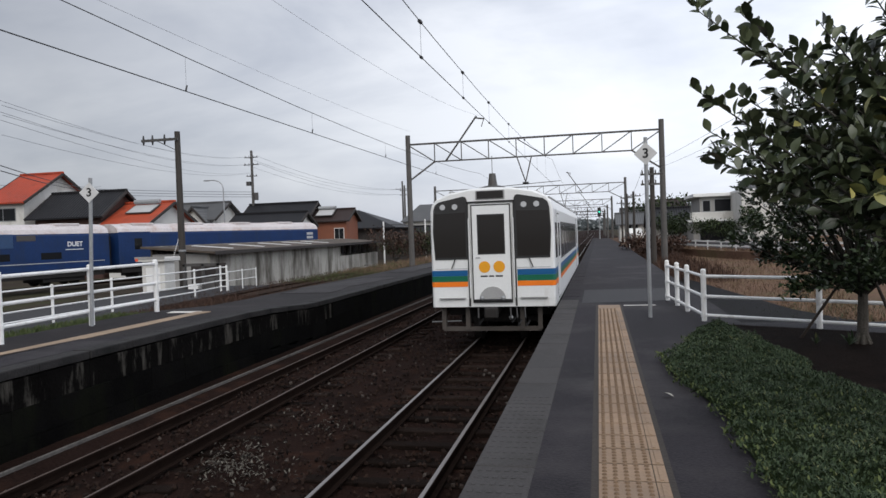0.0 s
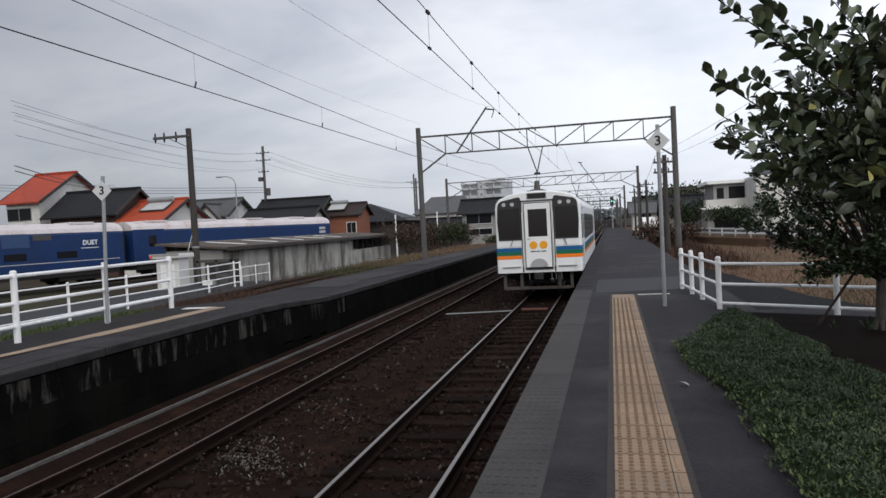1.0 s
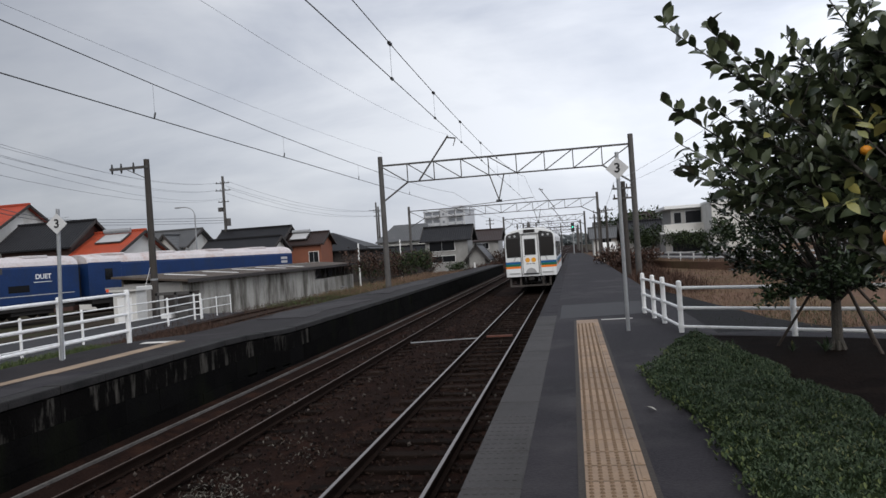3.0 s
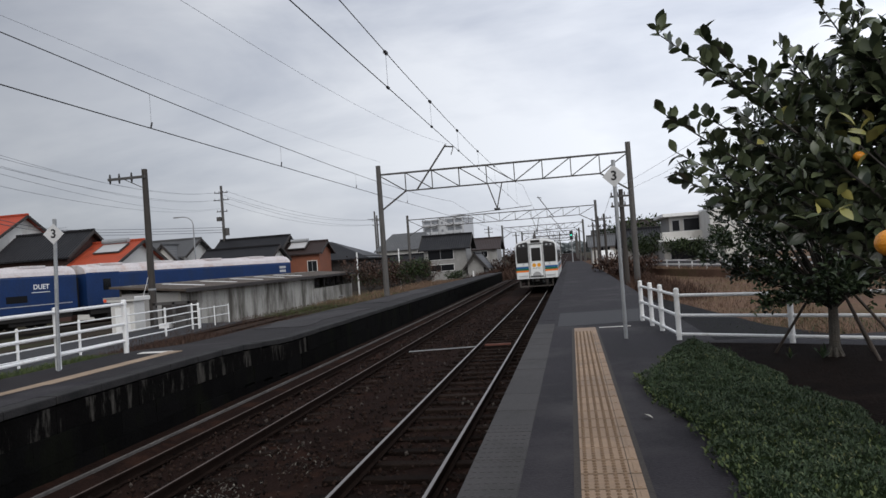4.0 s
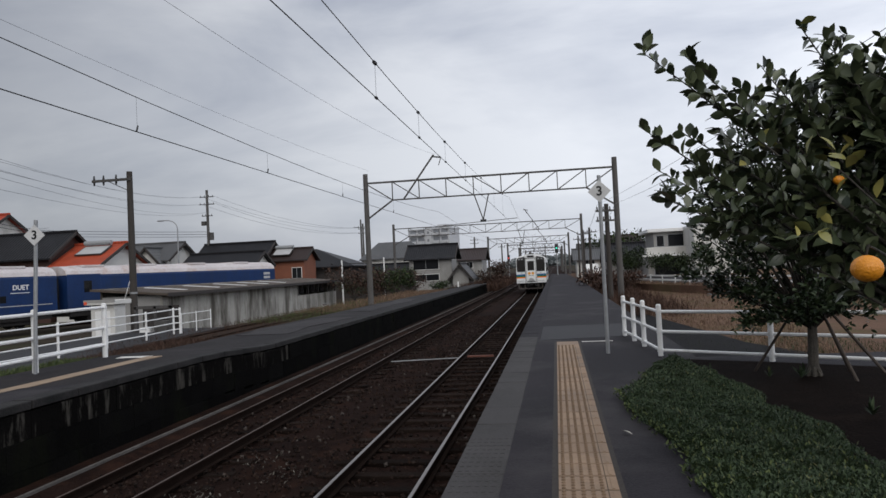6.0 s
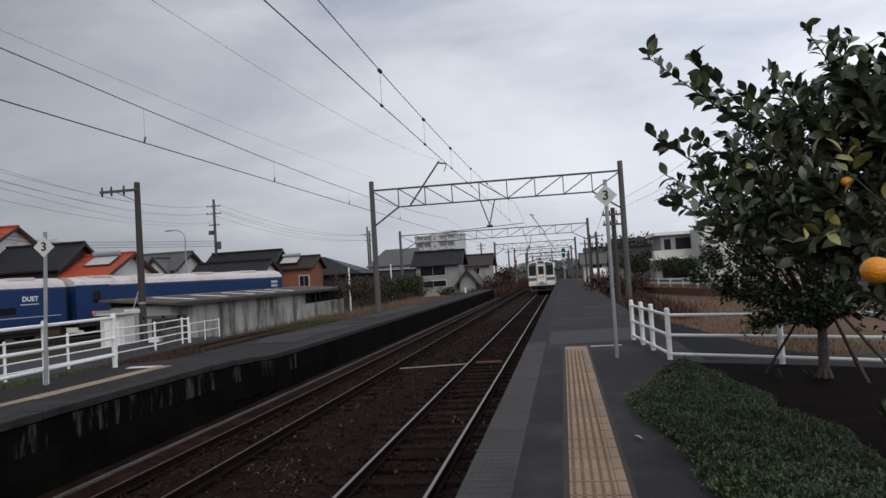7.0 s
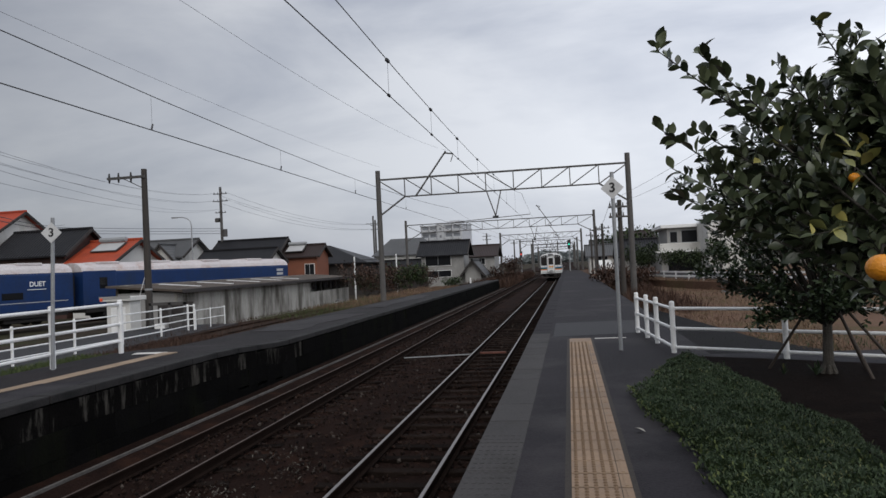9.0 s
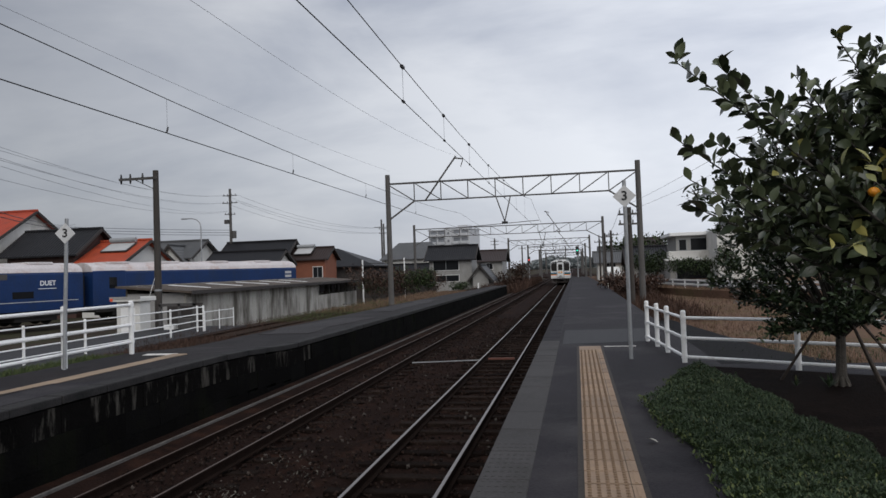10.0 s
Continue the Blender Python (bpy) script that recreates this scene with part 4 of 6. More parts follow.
_d = Vector((-math.sin(radians(HD + 5)), math.cos(radians(HD + 5))))
sleeping_car(-32.3 - _d.x * 21.3 - 0.2, 43.9 - _d.y * 21.3, HD + 5, "blue sleeping car with white lettering, parked on the siding", True)


def siding():
    # rusty siding that swings away behind the opposite platform
    tr = thing("siding_track", 0, 0, 0, "overgrown rusty siding track behind the platform", "railway track", "", "structure")
    pts = [(-9.9, 19), (-10.1, 26), (-10.0, 33), (-9.5, 41), (-8.6, 52), (-7.5, 68), (-6.4, 90)]
    for s in (-0.566, 0.566):
        bm = bmesh.new()
        for (xa, ya), (xb, yb) in zip(pts, pts[1:]):
            bar(bm, (xa + s, ya, 0.72 - 0.6 * fall(ya)), (xb + s, yb, 0.72 - 0.6 * fall(yb)), 0.08, 0.09)
        part("rail", bm, RAIL_SIDE, tr)
    bm = bmesh.new()
    for s in (-0.566, 0.566):
        for i in range(2):
            bar(bm, (-36.9 + s, 25, -0.02), (-24.2 + s, 66, -0.02), 0.13, 0.07)
    part("rail", bm, RAIL_SIDE, tr)
    bm = bmesh.new()
    rows = []
    for k in range(50):
        y = -8 + 2.2 * k
        edge = back_edge(y) - 0.02
        row = []
        low = min(1.0, max(0.0, (21 - y) / 2))   # the access path lies lower, beside the near stretch
        for dx, z, zp in ((0, 0.88, 0.93), (-0.95, 0.76, 0.90), (-1.15, 0.72, 0.58), (-4.2, 0.66, 0.50), (-5.6, 0.42, 0.30), (-7.4, -0.10, -0.10), (-10.5, -0.41, -0.41)):
            zz = zp * low + z * (1 - low) - 0.6 * fall(y)
            row.append(bm.verts.new((edge + dx, y, zz + 0.05 * noise.noise((dx * 2, y * 0.9, 5)) - (0.5 * max(0, y - 70) / 30 if dx else 0.02))))
        rows.append(row)
    for r0, r1 in zip(rows, rows[1:]):
        for q in range(6):
            bm.faces.new((r0[q], r0[q + 1], r1[q + 1], r1[q]))
    tagged(obj("verge", bm, CAR_SEAT), "brown earth verge with dead weeds behind the platform", "verge", kind="structure")
    bm = slab(bmesh.new(), [(-9.12, -8), (-9.12, 12), (-9.6, 16.5), (-11.0, 18.5), (-11.4, 26.8), (-15, 27), (-15.5, -8)], -0.42, 0.64)
    tagged(obj("access_path", bm, ASPHALT_PATCH), "bluish grey asphalt access path behind the platform", "path", kind="structure")


siding()


# ---- houses ----
def house(x0, x1, y0, y1, eave, ridge, axis, roof, wall, label, windows=(), over=0.6, hip=0.0, group="houses", z0=-0.42):
    """A house with a pitched roof, its ridge along x or y."""
    h = thing("house", (x0 + x1) / 2, (y0 + y1) / 2, z0, label, "house", group)
    w, d = (x1 - x0) / 2, (y1 - y0) / 2
    e, r = eave - z0, ridge - z0
    t = 0.14
    if axis == "x":
        outline = [(-d, 0), (-d, e), (0, r - t), (d, e), (d, 0)]
        bm = prism(bmesh.new(), outline, -w, w)
        bmesh.ops.rotate(bm, verts=bm.verts, matrix=Matrix.Rotation(radians(-90), 3, "Z"))
    else:
        outline = [(-w, 0), (-w, e), (0, r - t), (w, e), (w, 0)]
        bm = prism(bmesh.new(), outline, -d, d)
    if hip:
        bm.free()
        bm = cube(-w, w, -d, d, 0, e)
    part("wall", bm, wall, h)
    a, b = (d, w) if axis == "x" else (w, d)
    slope = (r - e) / a
    for s in (-1, 1):
        bm = bmesh.new()
        lo = e - slope * over
        prism(bm, [(0, r), (0, r - t), (s * (a + over), lo - t), (s * (a + over), lo)], -(b + over), b + over)
        if hip:
            for v in bm.verts:
                if abs(v.co.x) < 0.01:
                    v.co.y *= 1 - hip
            # the hipped end on one side
            k = bmesh.new()
            y1, y2 = s * (b + over), s * (b + over) * (1 - hip)
            top, bot = [[k.verts.new(p) for p in ((0, y2, r - dz), (a + over, y1, lo - dz), (-(a + over), y1, lo - dz))] for dz in (0.003, t)]
            for f in (top, bot, (top[0], top[1], bot[1], bot[0]), (top[1], top[2], bot[2], bot[1]), (top[2], top[0], bot[0], bot[2])):
                k.faces.new(f)
            if axis == "x":
                bmesh.ops.rotate(k, verts=k.verts, matrix=Matrix.Rotation(radians(-90), 3, "Z"))
            part("roof", k, roof, h)
        if axis == "x":
            bmesh.ops.rotate(bm, verts=bm.verts, matrix=Matrix.Rotation(radians(-90), 3, "Z"))
        rf = part("roof", bm, roof, h)
    if not hip:
        bm = cube(-0.14, 0.14, -(b + over + 0.05), b + over + 0.05, r - 0.06, r + 0.16, 0.04)
        if axis == "x":
            bmesh.ops.rotate(bm, verts=bm.verts, matrix=Matrix.Rotation(radians(-90), 3, "Z"))
        part("ridge_cap", bm, roof, h)
        for g in (-1, 1):
            for s in (-1, 1):
                bm = bmesh.new()
                p0 = (0, g * (b + over), r - 0.1)
                p1 = (s * (a + over), g * (b + over), e - slope * over - 0.1)
                bar(bm, p0, p1, 0.10, 0.24)
                if axis == "x":
                    bmesh.ops.rotate(bm, verts=bm.verts, matrix=Matrix.Rotation(radians(-90), 3, "Z"))
                part("bargeboard", bm, WOOD_DARK, h)
    for face, u, z, ww, hh in windows:
        # face: "y" towards the camera, "x" towards the tracks
        if face == "y":
            bm = cube(u - ww / 2 - 0.06, u + ww / 2 + 0.06, -d - 0.05, -d, z - 0.06, z + hh + 0.06)
            wn = part("window", bm, WHITE_PAINT if wall is not PLASTER else GREY_STEEL, h)
            part("pane", cube(u - ww / 2, u + ww / 2, -d - 0.07, -d - 0.05, z, z + hh), GLASS_GREY, wn)
            part("mullion", cube(u - 0.03, u + 0.03, -d - 0.085, -d - 0.07, z, z + hh), GREY_STEEL, wn)
        else:
            s = 1 if face == "x" else -1
            bm = cube(s * w, s * (w + 0.05), u - ww / 2 - 0.06, u + ww / 2 + 0.06, z - 0.06, z + hh + 0.06)
            wn = part("window", bm, WHITE_PAINT if wall is not PLASTER else GREY_STEEL, h)
            part("pane", cube(s * (w + 0.05), s * (w + 0.07), u - ww / 2, u + ww / 2, z, z + hh), GLASS_GREY, wn)
    return h


house(-53.5, -49.8, 55.5, 64.5, 7.2, 9.85, "x", ROOF_RED, PLASTER, "white house with a red tiled roof", [("y", -0.4, 5.6, 2.6, 1.1)])
house(-48.2, -41.3, 55, 61, 5.6, 7.65, "x", ROOF_BLACK, BROWN_BOARDS, "house with a black tiled roof")
house(-40.6, -36.6, 54.9, 62.0, 4.62, 6.41, "x", ROOF_ORANGE, PLASTER, "white house with an orange tiled roof and a roof panel")
house(-43.2, -40.4, 71, 75, 5.0, 6.5, "y", ROOF_GREY, PLASTER, "white gabled wing of the grey-roofed house", over=0.4)
house(-46, -40.0, 72, 78, 5.4, 7.1, "x", ROOF_GREY, PLASTER, "house with grey roof tiles and a white gable")
house(-39, -31.2, 77, 83, 5.0, 6.9, "x", ROOF_BLACK, PLASTER_GREY, "low house with a black tiled roof")
house(-37.4, -29.6, 71, 75.6, 4.25, 5.55, "x", ROOF_BLACK, PLASTER, "low white house with a black tiled roof", over=0.5)
house(-30.6, -26.4, 78, 82, 4.75, 5.9, "x", ROOF_BROWN, BRICK_ORANGE, "small house with orange walls and a brown roof", [("y", 1.2, 2.8, 1.1, 1.2)], over=0.45)
house(-36.0, -22.6, 84, 92, 3.9, 6.0, "x", ROOF_BLACK, WOOD_DARK, "dark timber house with a black hipped roof", hip=0.85)
house(-16.9, -11.2, 92, 97, 4.4, 5.95, "x", ROOF_BLACK, PLASTER_GREY, "grey house with a black roof facing the line", [("y", -0.6, 3.1, 3.4, 1.3), ("y", -0.6, 1.6, 3.4, 0.8)])
house(-11.0, -8.9, 91, 97, 1.9, 3.2, "y", ROOF_BLACK, PLASTER_GREY, "grey lean-to house beside the line")
house(-28, -19.8, 110, 120, 5.0, 7.5, "x", ROOF_GREY, PLASTER, "pale two-storey house with a grey hipped roof", [("y", -2, 3.3, 2, 1.0), ("y", 1.8, 3.3, 2, 1.0)], hip=0.4)
house(-15.5, -10, 120, 128, 4.2, 5.9, "x", ROOF_BROWN, PLASTER_GREY, "far house with a brown roof", [("y", 0.5, 3.0, 1.2, 1.0)])
house(-21, -16.5, 105, 110, 2.5, 3.6, "x", ROOF_BLACK, WOOD_DARK, "dark low outbuilding near the line")
house(-23, -18.5, 96, 100, 2.5, 3.7, "x", ROOF_BLACK, WOOD_DARK, "dark low outbuilding behind the shrubs")
house(-58, -50, 80, 90, 4.8, 7.0, "x", ROOF_GREY, PLASTER, "house with a grey roof behind the others")


def board_fence():
    f = thing("board_fence", -27, 83.5, -0.42, "tall dark board fence before the houses", "fence")
    for i in range(30):
        x = i * 0.42
        part("board", cube(x, x + 0.40, -0.02, 0.02, 0, 3.05 + 0.04 * (i % 3), 0.004), WOOD_DARK, f)
    for z in (0.6, 2.3):
        part("rail", cube(0, 12.6, 0.02, 0.08, z, z + 0.1), WOOD_DARK, f)


board_fence()


def orange_panel():
    s = thing("solar_heater", -43.6, 66.9, 5.55, "silver solar water heater on the orange roof", "solar heater")
    part("panel", prism(bmesh.new(), [(-1.3, 0), (1.3, 0), (1.3, 0.1), (-1.3, 0.1)], -0.9, 0.9), DARK_STEEL, s)
    # on both heaters the sky's reflection is painted as a pale collector
    part("collector", cube(-1.2, 1.2, -0.82, 0.82, 0.1, 0.112), CAR_LINE, s, "collector glass in the pale colour of reflected sky")
    part("tank", rod((-1.3, 0.95, 0.35), (1.3, 0.95, 0.35), 0.22, seg=12), GREY_STEEL, s)
    s.matrix_basis = pose(-38.3, 56.9, 5.72, 26, 0, 0)
    s = thing("solar_heater", 0, 0, 0, "silver solar water heater on the brown roof", "solar heater")
    part("panel", prism(bmesh.new(), [(-1.1, 0), (1.1, 0), (1.1, 0.1), (-1.1, 0.1)], -0.8, 0.8), DARK_STEEL, s)
    part("collector", cube(-1.0, 1.0, -0.72, 0.72, 0.1, 0.112), CAR_LINE, s, "collector glass in the pale colour of reflected sky")
    part("tank", rod((-1.1, 0.85, 0.3), (1.1, 0.85, 0.3), 0.2, seg=12), GREY_STEEL, s)
    s.matrix_basis = pose(-29.25, 78.9, 5.45, 28, 0, 0)


orange_panel()


def apartment():
    a = thing("apartment_building", -43, 268, -0.42, "pale grey apartment block far behind the houses", "apartment building", rz=-14)
    part("wall", cube(-8.4, 8.4, -5, 5, 0, 18.1, 0.1), APT_WALL, a)
    part("stair_tower", cube(-1.2, 1.2, -5.6, 5, 0, 19.2, 0.1), APT_WALL, a)
    part("roof", cube(-8.7, 8.7, -5.3, 5.3, 18.1, 18.5), APT_WALL, a)
    part("penthouse", cube(2.5, 6.5, -2.5, 2.5, 18.5, 19.9), APT_WALL, a)
    for f in range(6):
        for k, x in enumerate((-6.4, -3.2, 3.2, 6.4)):
            z = 1.2 + f * 2.9
            bl = part("balcony", cube(x - 1.35, x + 1.35, -6.1, -5.0, z, z + 1.05, 0.03), APT_WALL, a)
            # no recess is cut here: the panel's dark colour gives its shade
            part("balcony_panel", cube(x - 1.3, x + 1.3, -5.06, -5.0, z + 1.05, z + 2.3), APT_DARK, bl, "dark panel in place of a shaded balcony recess")
        part("stair_window", cube(-0.4, 0.4, -5.66, -5.6, 2.0 + f * 2.9, 2.9 + f * 2.9), APT_DARK, a)


apartment()


def street_pole(x, y, h, arms, label, base=-0.42, r=0.15, m=None):
    p = thing("utility_pole", x, y, base, label, "utility pole", "poles")
    part("pole", rod((0, 0, 0), (0, 0, h), r, r * 0.75, 10), m or POLE_GREY, p)
    for z, w in arms:
        part("cross_arm", cube(-w, w, -0.16, -0.08, z, z + 0.09), DARK_STEEL, p)
        for s in (-0.85, -0.3, 0.3, 0.85):
            part("insulator", rod((w * s, -0.12, z + 0.09), (w * s, -0.12, z + 0.26), 0.045, 0.03, 6), DARK_STEEL, p)
    return p


P1 = street_pole(-39.1, 80, 14.0, ((13.1, 0.9), (12.2, 1.0), (10.8, 0.7)), "tall concrete utility pole with cross arms and a transformer", r=0.2)
part("transformer", rod((0.45, -0.1, 7.9), (0.45, -0.1, 8.8), 0.3, seg=12), DARK_STEEL, P1)
part("switch_box", cube(-0.7, -0.2, -0.3, 0.1, 9.7, 10.2), DARK_STEEL, P1)
street_pole(-32.0, 125, 12, ((11.0, 0.9), (10.2, 0.9)), "distant utility pole behind the houses", r=0.2)
street_pole(-33.2, 128, 13, ((11.5, 1.4),), "distant utility pole behind the houses", r=0.2)
street_pole(5.05, 36, 5.95, ((5.55, 0.55), (5.05, 0.55)), "dark wooden pole with two cross arms beside the gantry mast", m=POLE_BROWN)
street_pole(5.75, 70, 6.4, ((5.9, 0.7),), "dark pole with a cross arm beside the line", m=POLE_BROWN)
street_pole(5.0, 66, 6.0, ((5.6, 0.6),), "dark pole beside the line", m=POLE_BROWN, r=0.11)
street_pole(5.6, 100, 6.8, ((6.2, 0.7),), "dark pole with a cross arm beside the line", m=POLE_BROWN)
street_pole(-14.5, 150, 9.5, ((8.8, 0.9), (8.1, 0.9)), "far utility pole beside the railway line", r=0.2)
street_pole(-9.5, 160, 8.0, ((7.3, 0.8),), "far utility pole beside the railway line", r=0.2)
street_pole(-6.0, 175, 8.5, ((7.8, 0.8),), "far utility pole beside the railway line", r=0.22)
street_pole(-2.2, 330, 12, ((11, 1.2),), "far utility pole beside the railway line", r=0.3)


def street_lamp():
    s = thing("street_lamp", -34.7, 65, -0.42, "grey street lamp with a long curved arm", "street lamp")
    part("pole", rod((0, 0, 0), (0, 0, 8.3), 0.08, 0.06, 10), GREY_STEEL, s)
    bm = wire(bmesh.new(), [(0, 0, 8.3), (-0.12, 0, 8.75), (-0.45, 0, 9.05), (-0.95, 0, 9.2), (-1.55, 0, 9.22)], 0.05, 8)
    part("arm", bm, GREY_STEEL, s)
    part("lamp_head", cube(-2.1, -1.5, -0.14, 0.14, 9.14, 9.26, 0.03), GREY_STEEL, s)


street_lamp()


def lines_left():
    # distribution lines over the houses, from beyond the view to the tall pole and on
    for z, za, dx in ((12.85, 8.3, -0.8), (12.85, 8.08, 0.8), (11.95, 7.86, -0.9), (11.95, 7.7, 0.9), (10.9, 7.52, 0.0), (10.9, 6.95, 0.3)):
        cable("power_cable", (-19.9 + 0.1 * dx, 22, za), (-39.1 + dx, 79.9, z), 0.9, 0.009, "thin power cable sagging between poles", "power lines")
    for za, zb in ((5.78, 10.2), (5.58, 9.9)):
        cable("power_cable", (-20.0, 22, za), (-60.5, 80, zb), 0.4, 0.02, "dark power cable over the red roof", "power lines", WIRE)
    for dx, z in ((-0.8, 12.85), (0.8, 12.85), (-0.9, 11.95), (0.9, 11.95)):
        cable("power_cable", (-39.1 + dx, 80, z), (-32 + dx, 125, z - 2.0), 1.3, 0.016, "thin power cable sagging between poles", "power lines")
    for za, zb in ((7.9, 7.3), (7.6, 7.0), (7.3, 6.7)):
        cable("telephone_cable", (-72, 48, za + 2.6), (-39.2, 80, zb + 1.2), 0.5, 0.03, "thin telephone cable over the roofs", "power lines")
    for x in (4.6, 5.5):
        cable("signal_cable", (x, 36, 5.5), (x + 3.4, -6, 5.9), 0.3, 0.006, "thin line cable beside the platform", "power lines")
        cable("signal_cable", (x, 36, 5.5), (x + 0.6, 70, 5.6), 0.5, 0.010, "thin line cable beside the platform", "power lines")


lines_left()


# ---- signals and small trackside things ----
def signal(x, y, h, m, label, base=-0.42):
    s = thing("colour_light_signal", x, y, base, label, "railway signal", "signals")
    part("post", rod((0, 0, 0), (0, 0, h), 0.09, seg=10), GREY_STEEL, s)
    hd = part("head", cube(-0.22, 0.22, -0.12, 0.12, h - 0.1, h + 1.15, 0.05), BLACK, s)
    bm = bmesh.new()
    bmesh.ops.create_cone(bm, cap_ends=True, segments=14, radius1=0.11, radius2=0.11, depth=0.04, matrix=pose(0, -0.14, h + 0.55, 90))
    part("lens", bm, m, hd, "lit signal lens")
    part("base", cube(-0.16, 0.16, -0.16, 0.16, 0, 0.5, 0.03), POLE_GREY, s)


signal(2.55, 100.5, 3.7, SIGNAL_GREEN, "signal on a post showing green", base=PR - 0.4)
signal(-6.1, 130, 3.9, SIGNAL_RED, "signal on a post showing red")


def marker(x, y, z, h, label):
    p = thing("marker_post", x, y, z, label, "marker post", "white marker posts")
    part("post", cube(-0.06, 0.06, -0.06, 0.06, 0, h, 0.01), WHITE_PAINT, p)


marker(-17.6, 64, -0.4, 4.3, "tall white post beside the shed")
marker(-16.2, 75, -0.4, 4.6, "slender white post near the houses")
marker(4.9, 60, 0.3, 0.9, "small white post in the dry grass")
marker(-6.6, 64, 0.9, 0.5, "short white post at the platform's end")

# ---- right side: field, road, guard rail, houses ----
def right_side():
    bm = slab(bmesh.new(), [(9.0, -8), (60, -8), (60, 150), (4.6, 150), (4.6, 11.2), (9.0, 11.2)], -0.4, 0.42)
    tagged(obj("field", bm, GRASS_DRY), "field of dry brown grass beside the platform", "field", kind="structure")
    bm = slab(bmesh.new(), [(4.6, 11.3), (4.62, 30), (5.4, 30), (6.8, 17), (8.6, 11.3)], 0.3, 0.50)
    tagged(obj("path", bm, PATH_DARK), "narrow dark asphalt path behind the railing", "path", kind="structure")
    bm = slab(bmesh.new(), [(6.6, 62), (8.0, 53), (10.0, 45), (13.0, 37), (16.6, 30), (21.2, 22.6), (60, 22), (60, 149), (6.6, 149)], -0.3, 0.90)
    tagged(obj("bank", bm, GRASS_DRY), "low bank of dry grass that carries the road", "bank", kind="structure")
    bm = slab(bmesh.new(), [(7.9, 70), (9.6, 52), (13.2, 39.5), (24, 23), (29, 24), (18, 40), (12.0, 72)], 0.80, 0.93)
    tagged(obj("road", bm, ASPHALT_PALE), "grey road beyond the field", "road", kind="structure")
    g = thing("guard_rail", 7.2, 60, 0.90, "long white guard rail along the road", "guard rail")
    line = [(0, 0), (1.2, -7), (3.3, -15), (6.3, -23), (10, -30), (14.5, -37)]
    for (xa, ya), (xb, yb) in zip(line, line[1:]):
        for k in range(4):
            u = k / 4
            x, y = xa + (xb - xa) * u, ya + (yb - ya) * u
            part("post", rod((x, y, 0), (x, y, 0.62), 0.04, seg=8), WHITE_PAINT, g)
        for z in (0.28, 0.55):
            part("rail", bar(bmesh.new(), (xa, ya, z), (xb, yb, z), 0.05, 0.10), WHITE_PAINT, g)
    # houses over there
    h = thing("house", 14.3, 80, 0.3, "white two-storey house with a flat roof and a balcony", "house", "houses")
    part("lower_wall", cube(-2.4, 2.6, -4, 4, 0, 2.8), PLASTER_GREY, h)
    part("upper_wall", cube(-1.6, 2.6, -3.2, 4, 2.8, 5.1), PLASTER_GREY, h)
    part("roof", cube(-2.3, 3.0, -3.8, 4.4, 5.1, 5.45, 0.03), WHITE_PAINT, h)
    part("balcony", cube(-2.6, 2.6, -4.6, -3.2, 2.7, 3.5, 0.03), PLASTER, h)
    part("balcony_roof", cube(-3.1, 1.4, -4.9, -4.0, 2.55, 2.72), WHITE_PAINT, h)
    for u0, u1, z0, z1, yy in ((-1.35, -0.55, 3.55, 4.75, -3.2), (-0.2, 2.35, 3.52, 4.85, -3.2), (-1.8, 2.0, 0.3, 2.4, -4.0)):
        wn = part("window", cube(u0, u1, yy - 0.05, yy, z0, z1), GREY_STEEL, h)
        part("pane", cube(u0 + 0.06, u1 - 0.06, yy - 0.07, yy - 0.05, z0 + 0.06, z1 - 0.06), GLASS_GREY, wn)
    house(8.6, 12.6, 86, 92, 3.0, 4.7, "x", ROOF_BLACK, PLASTER_GREY, "house with dark roof tiles beside the white one", [("y", 0.6, 1.3, 1.8, 1.1)], z0=0.3)
    h = thing("house", 17.2, 74, 0.3, "plain white boxy building", "house", "houses")
    part("wall", cube(-1.5, 2.6, -3, 3, 0, 5.3, 0.03), PLASTER, h)
    part("parapet", cube(-1.55, 2.65, -3.05, 3.05, 5.3, 5.5), WHITE_PAINT, h)
    house(9.8, 13.0, 104, 110, 3.0, 4.3, "x", ROOF_BLACK, PLASTER, "white house with a grey tiled roof", [("y", -1, 2.4, 1.8, 1.1)], z0=0.3)
    house(6.6, 9.6, 120, 126, 4.0, 5.6, "x", ROOF_GREY, PLASTER, "far white house with a grey roof", [("y", 0, 3.2, 1.6, 1.0), ("y", 0, 1.0, 1.6, 1.0)], z0=0.3)
    house(5.4, 8.8, 105, 112, 3.2, 4.6, "x", ROOF_GREY, PLASTER, "far low house with a grey roof", [("y", 0, 1.6, 1.6, 1.0)], z0=0.3)
    house(20, 29, 84, 94, 5, 7.2, "x", ROOF_GREY, PLASTER_GREY, "grey house behind the citrus trees", z0=0.3)
    house(30, 40, 60, 70, 5, 7.4, "x", ROOF_BROWN, PLASTER, "white house with a brown roof across the road", z0=0.3)
    house(7.5, 12, 150, 160, 4.5, 6.5, "x", ROOF_BLACK, PLASTER, "far white house beside the line", z0=0.3)
    house(12, 18, 135, 145, 5, 7.5, "x", ROOF_BROWN, PLASTER_GREY, "far house beside the line", z0=0.3)


right_side()


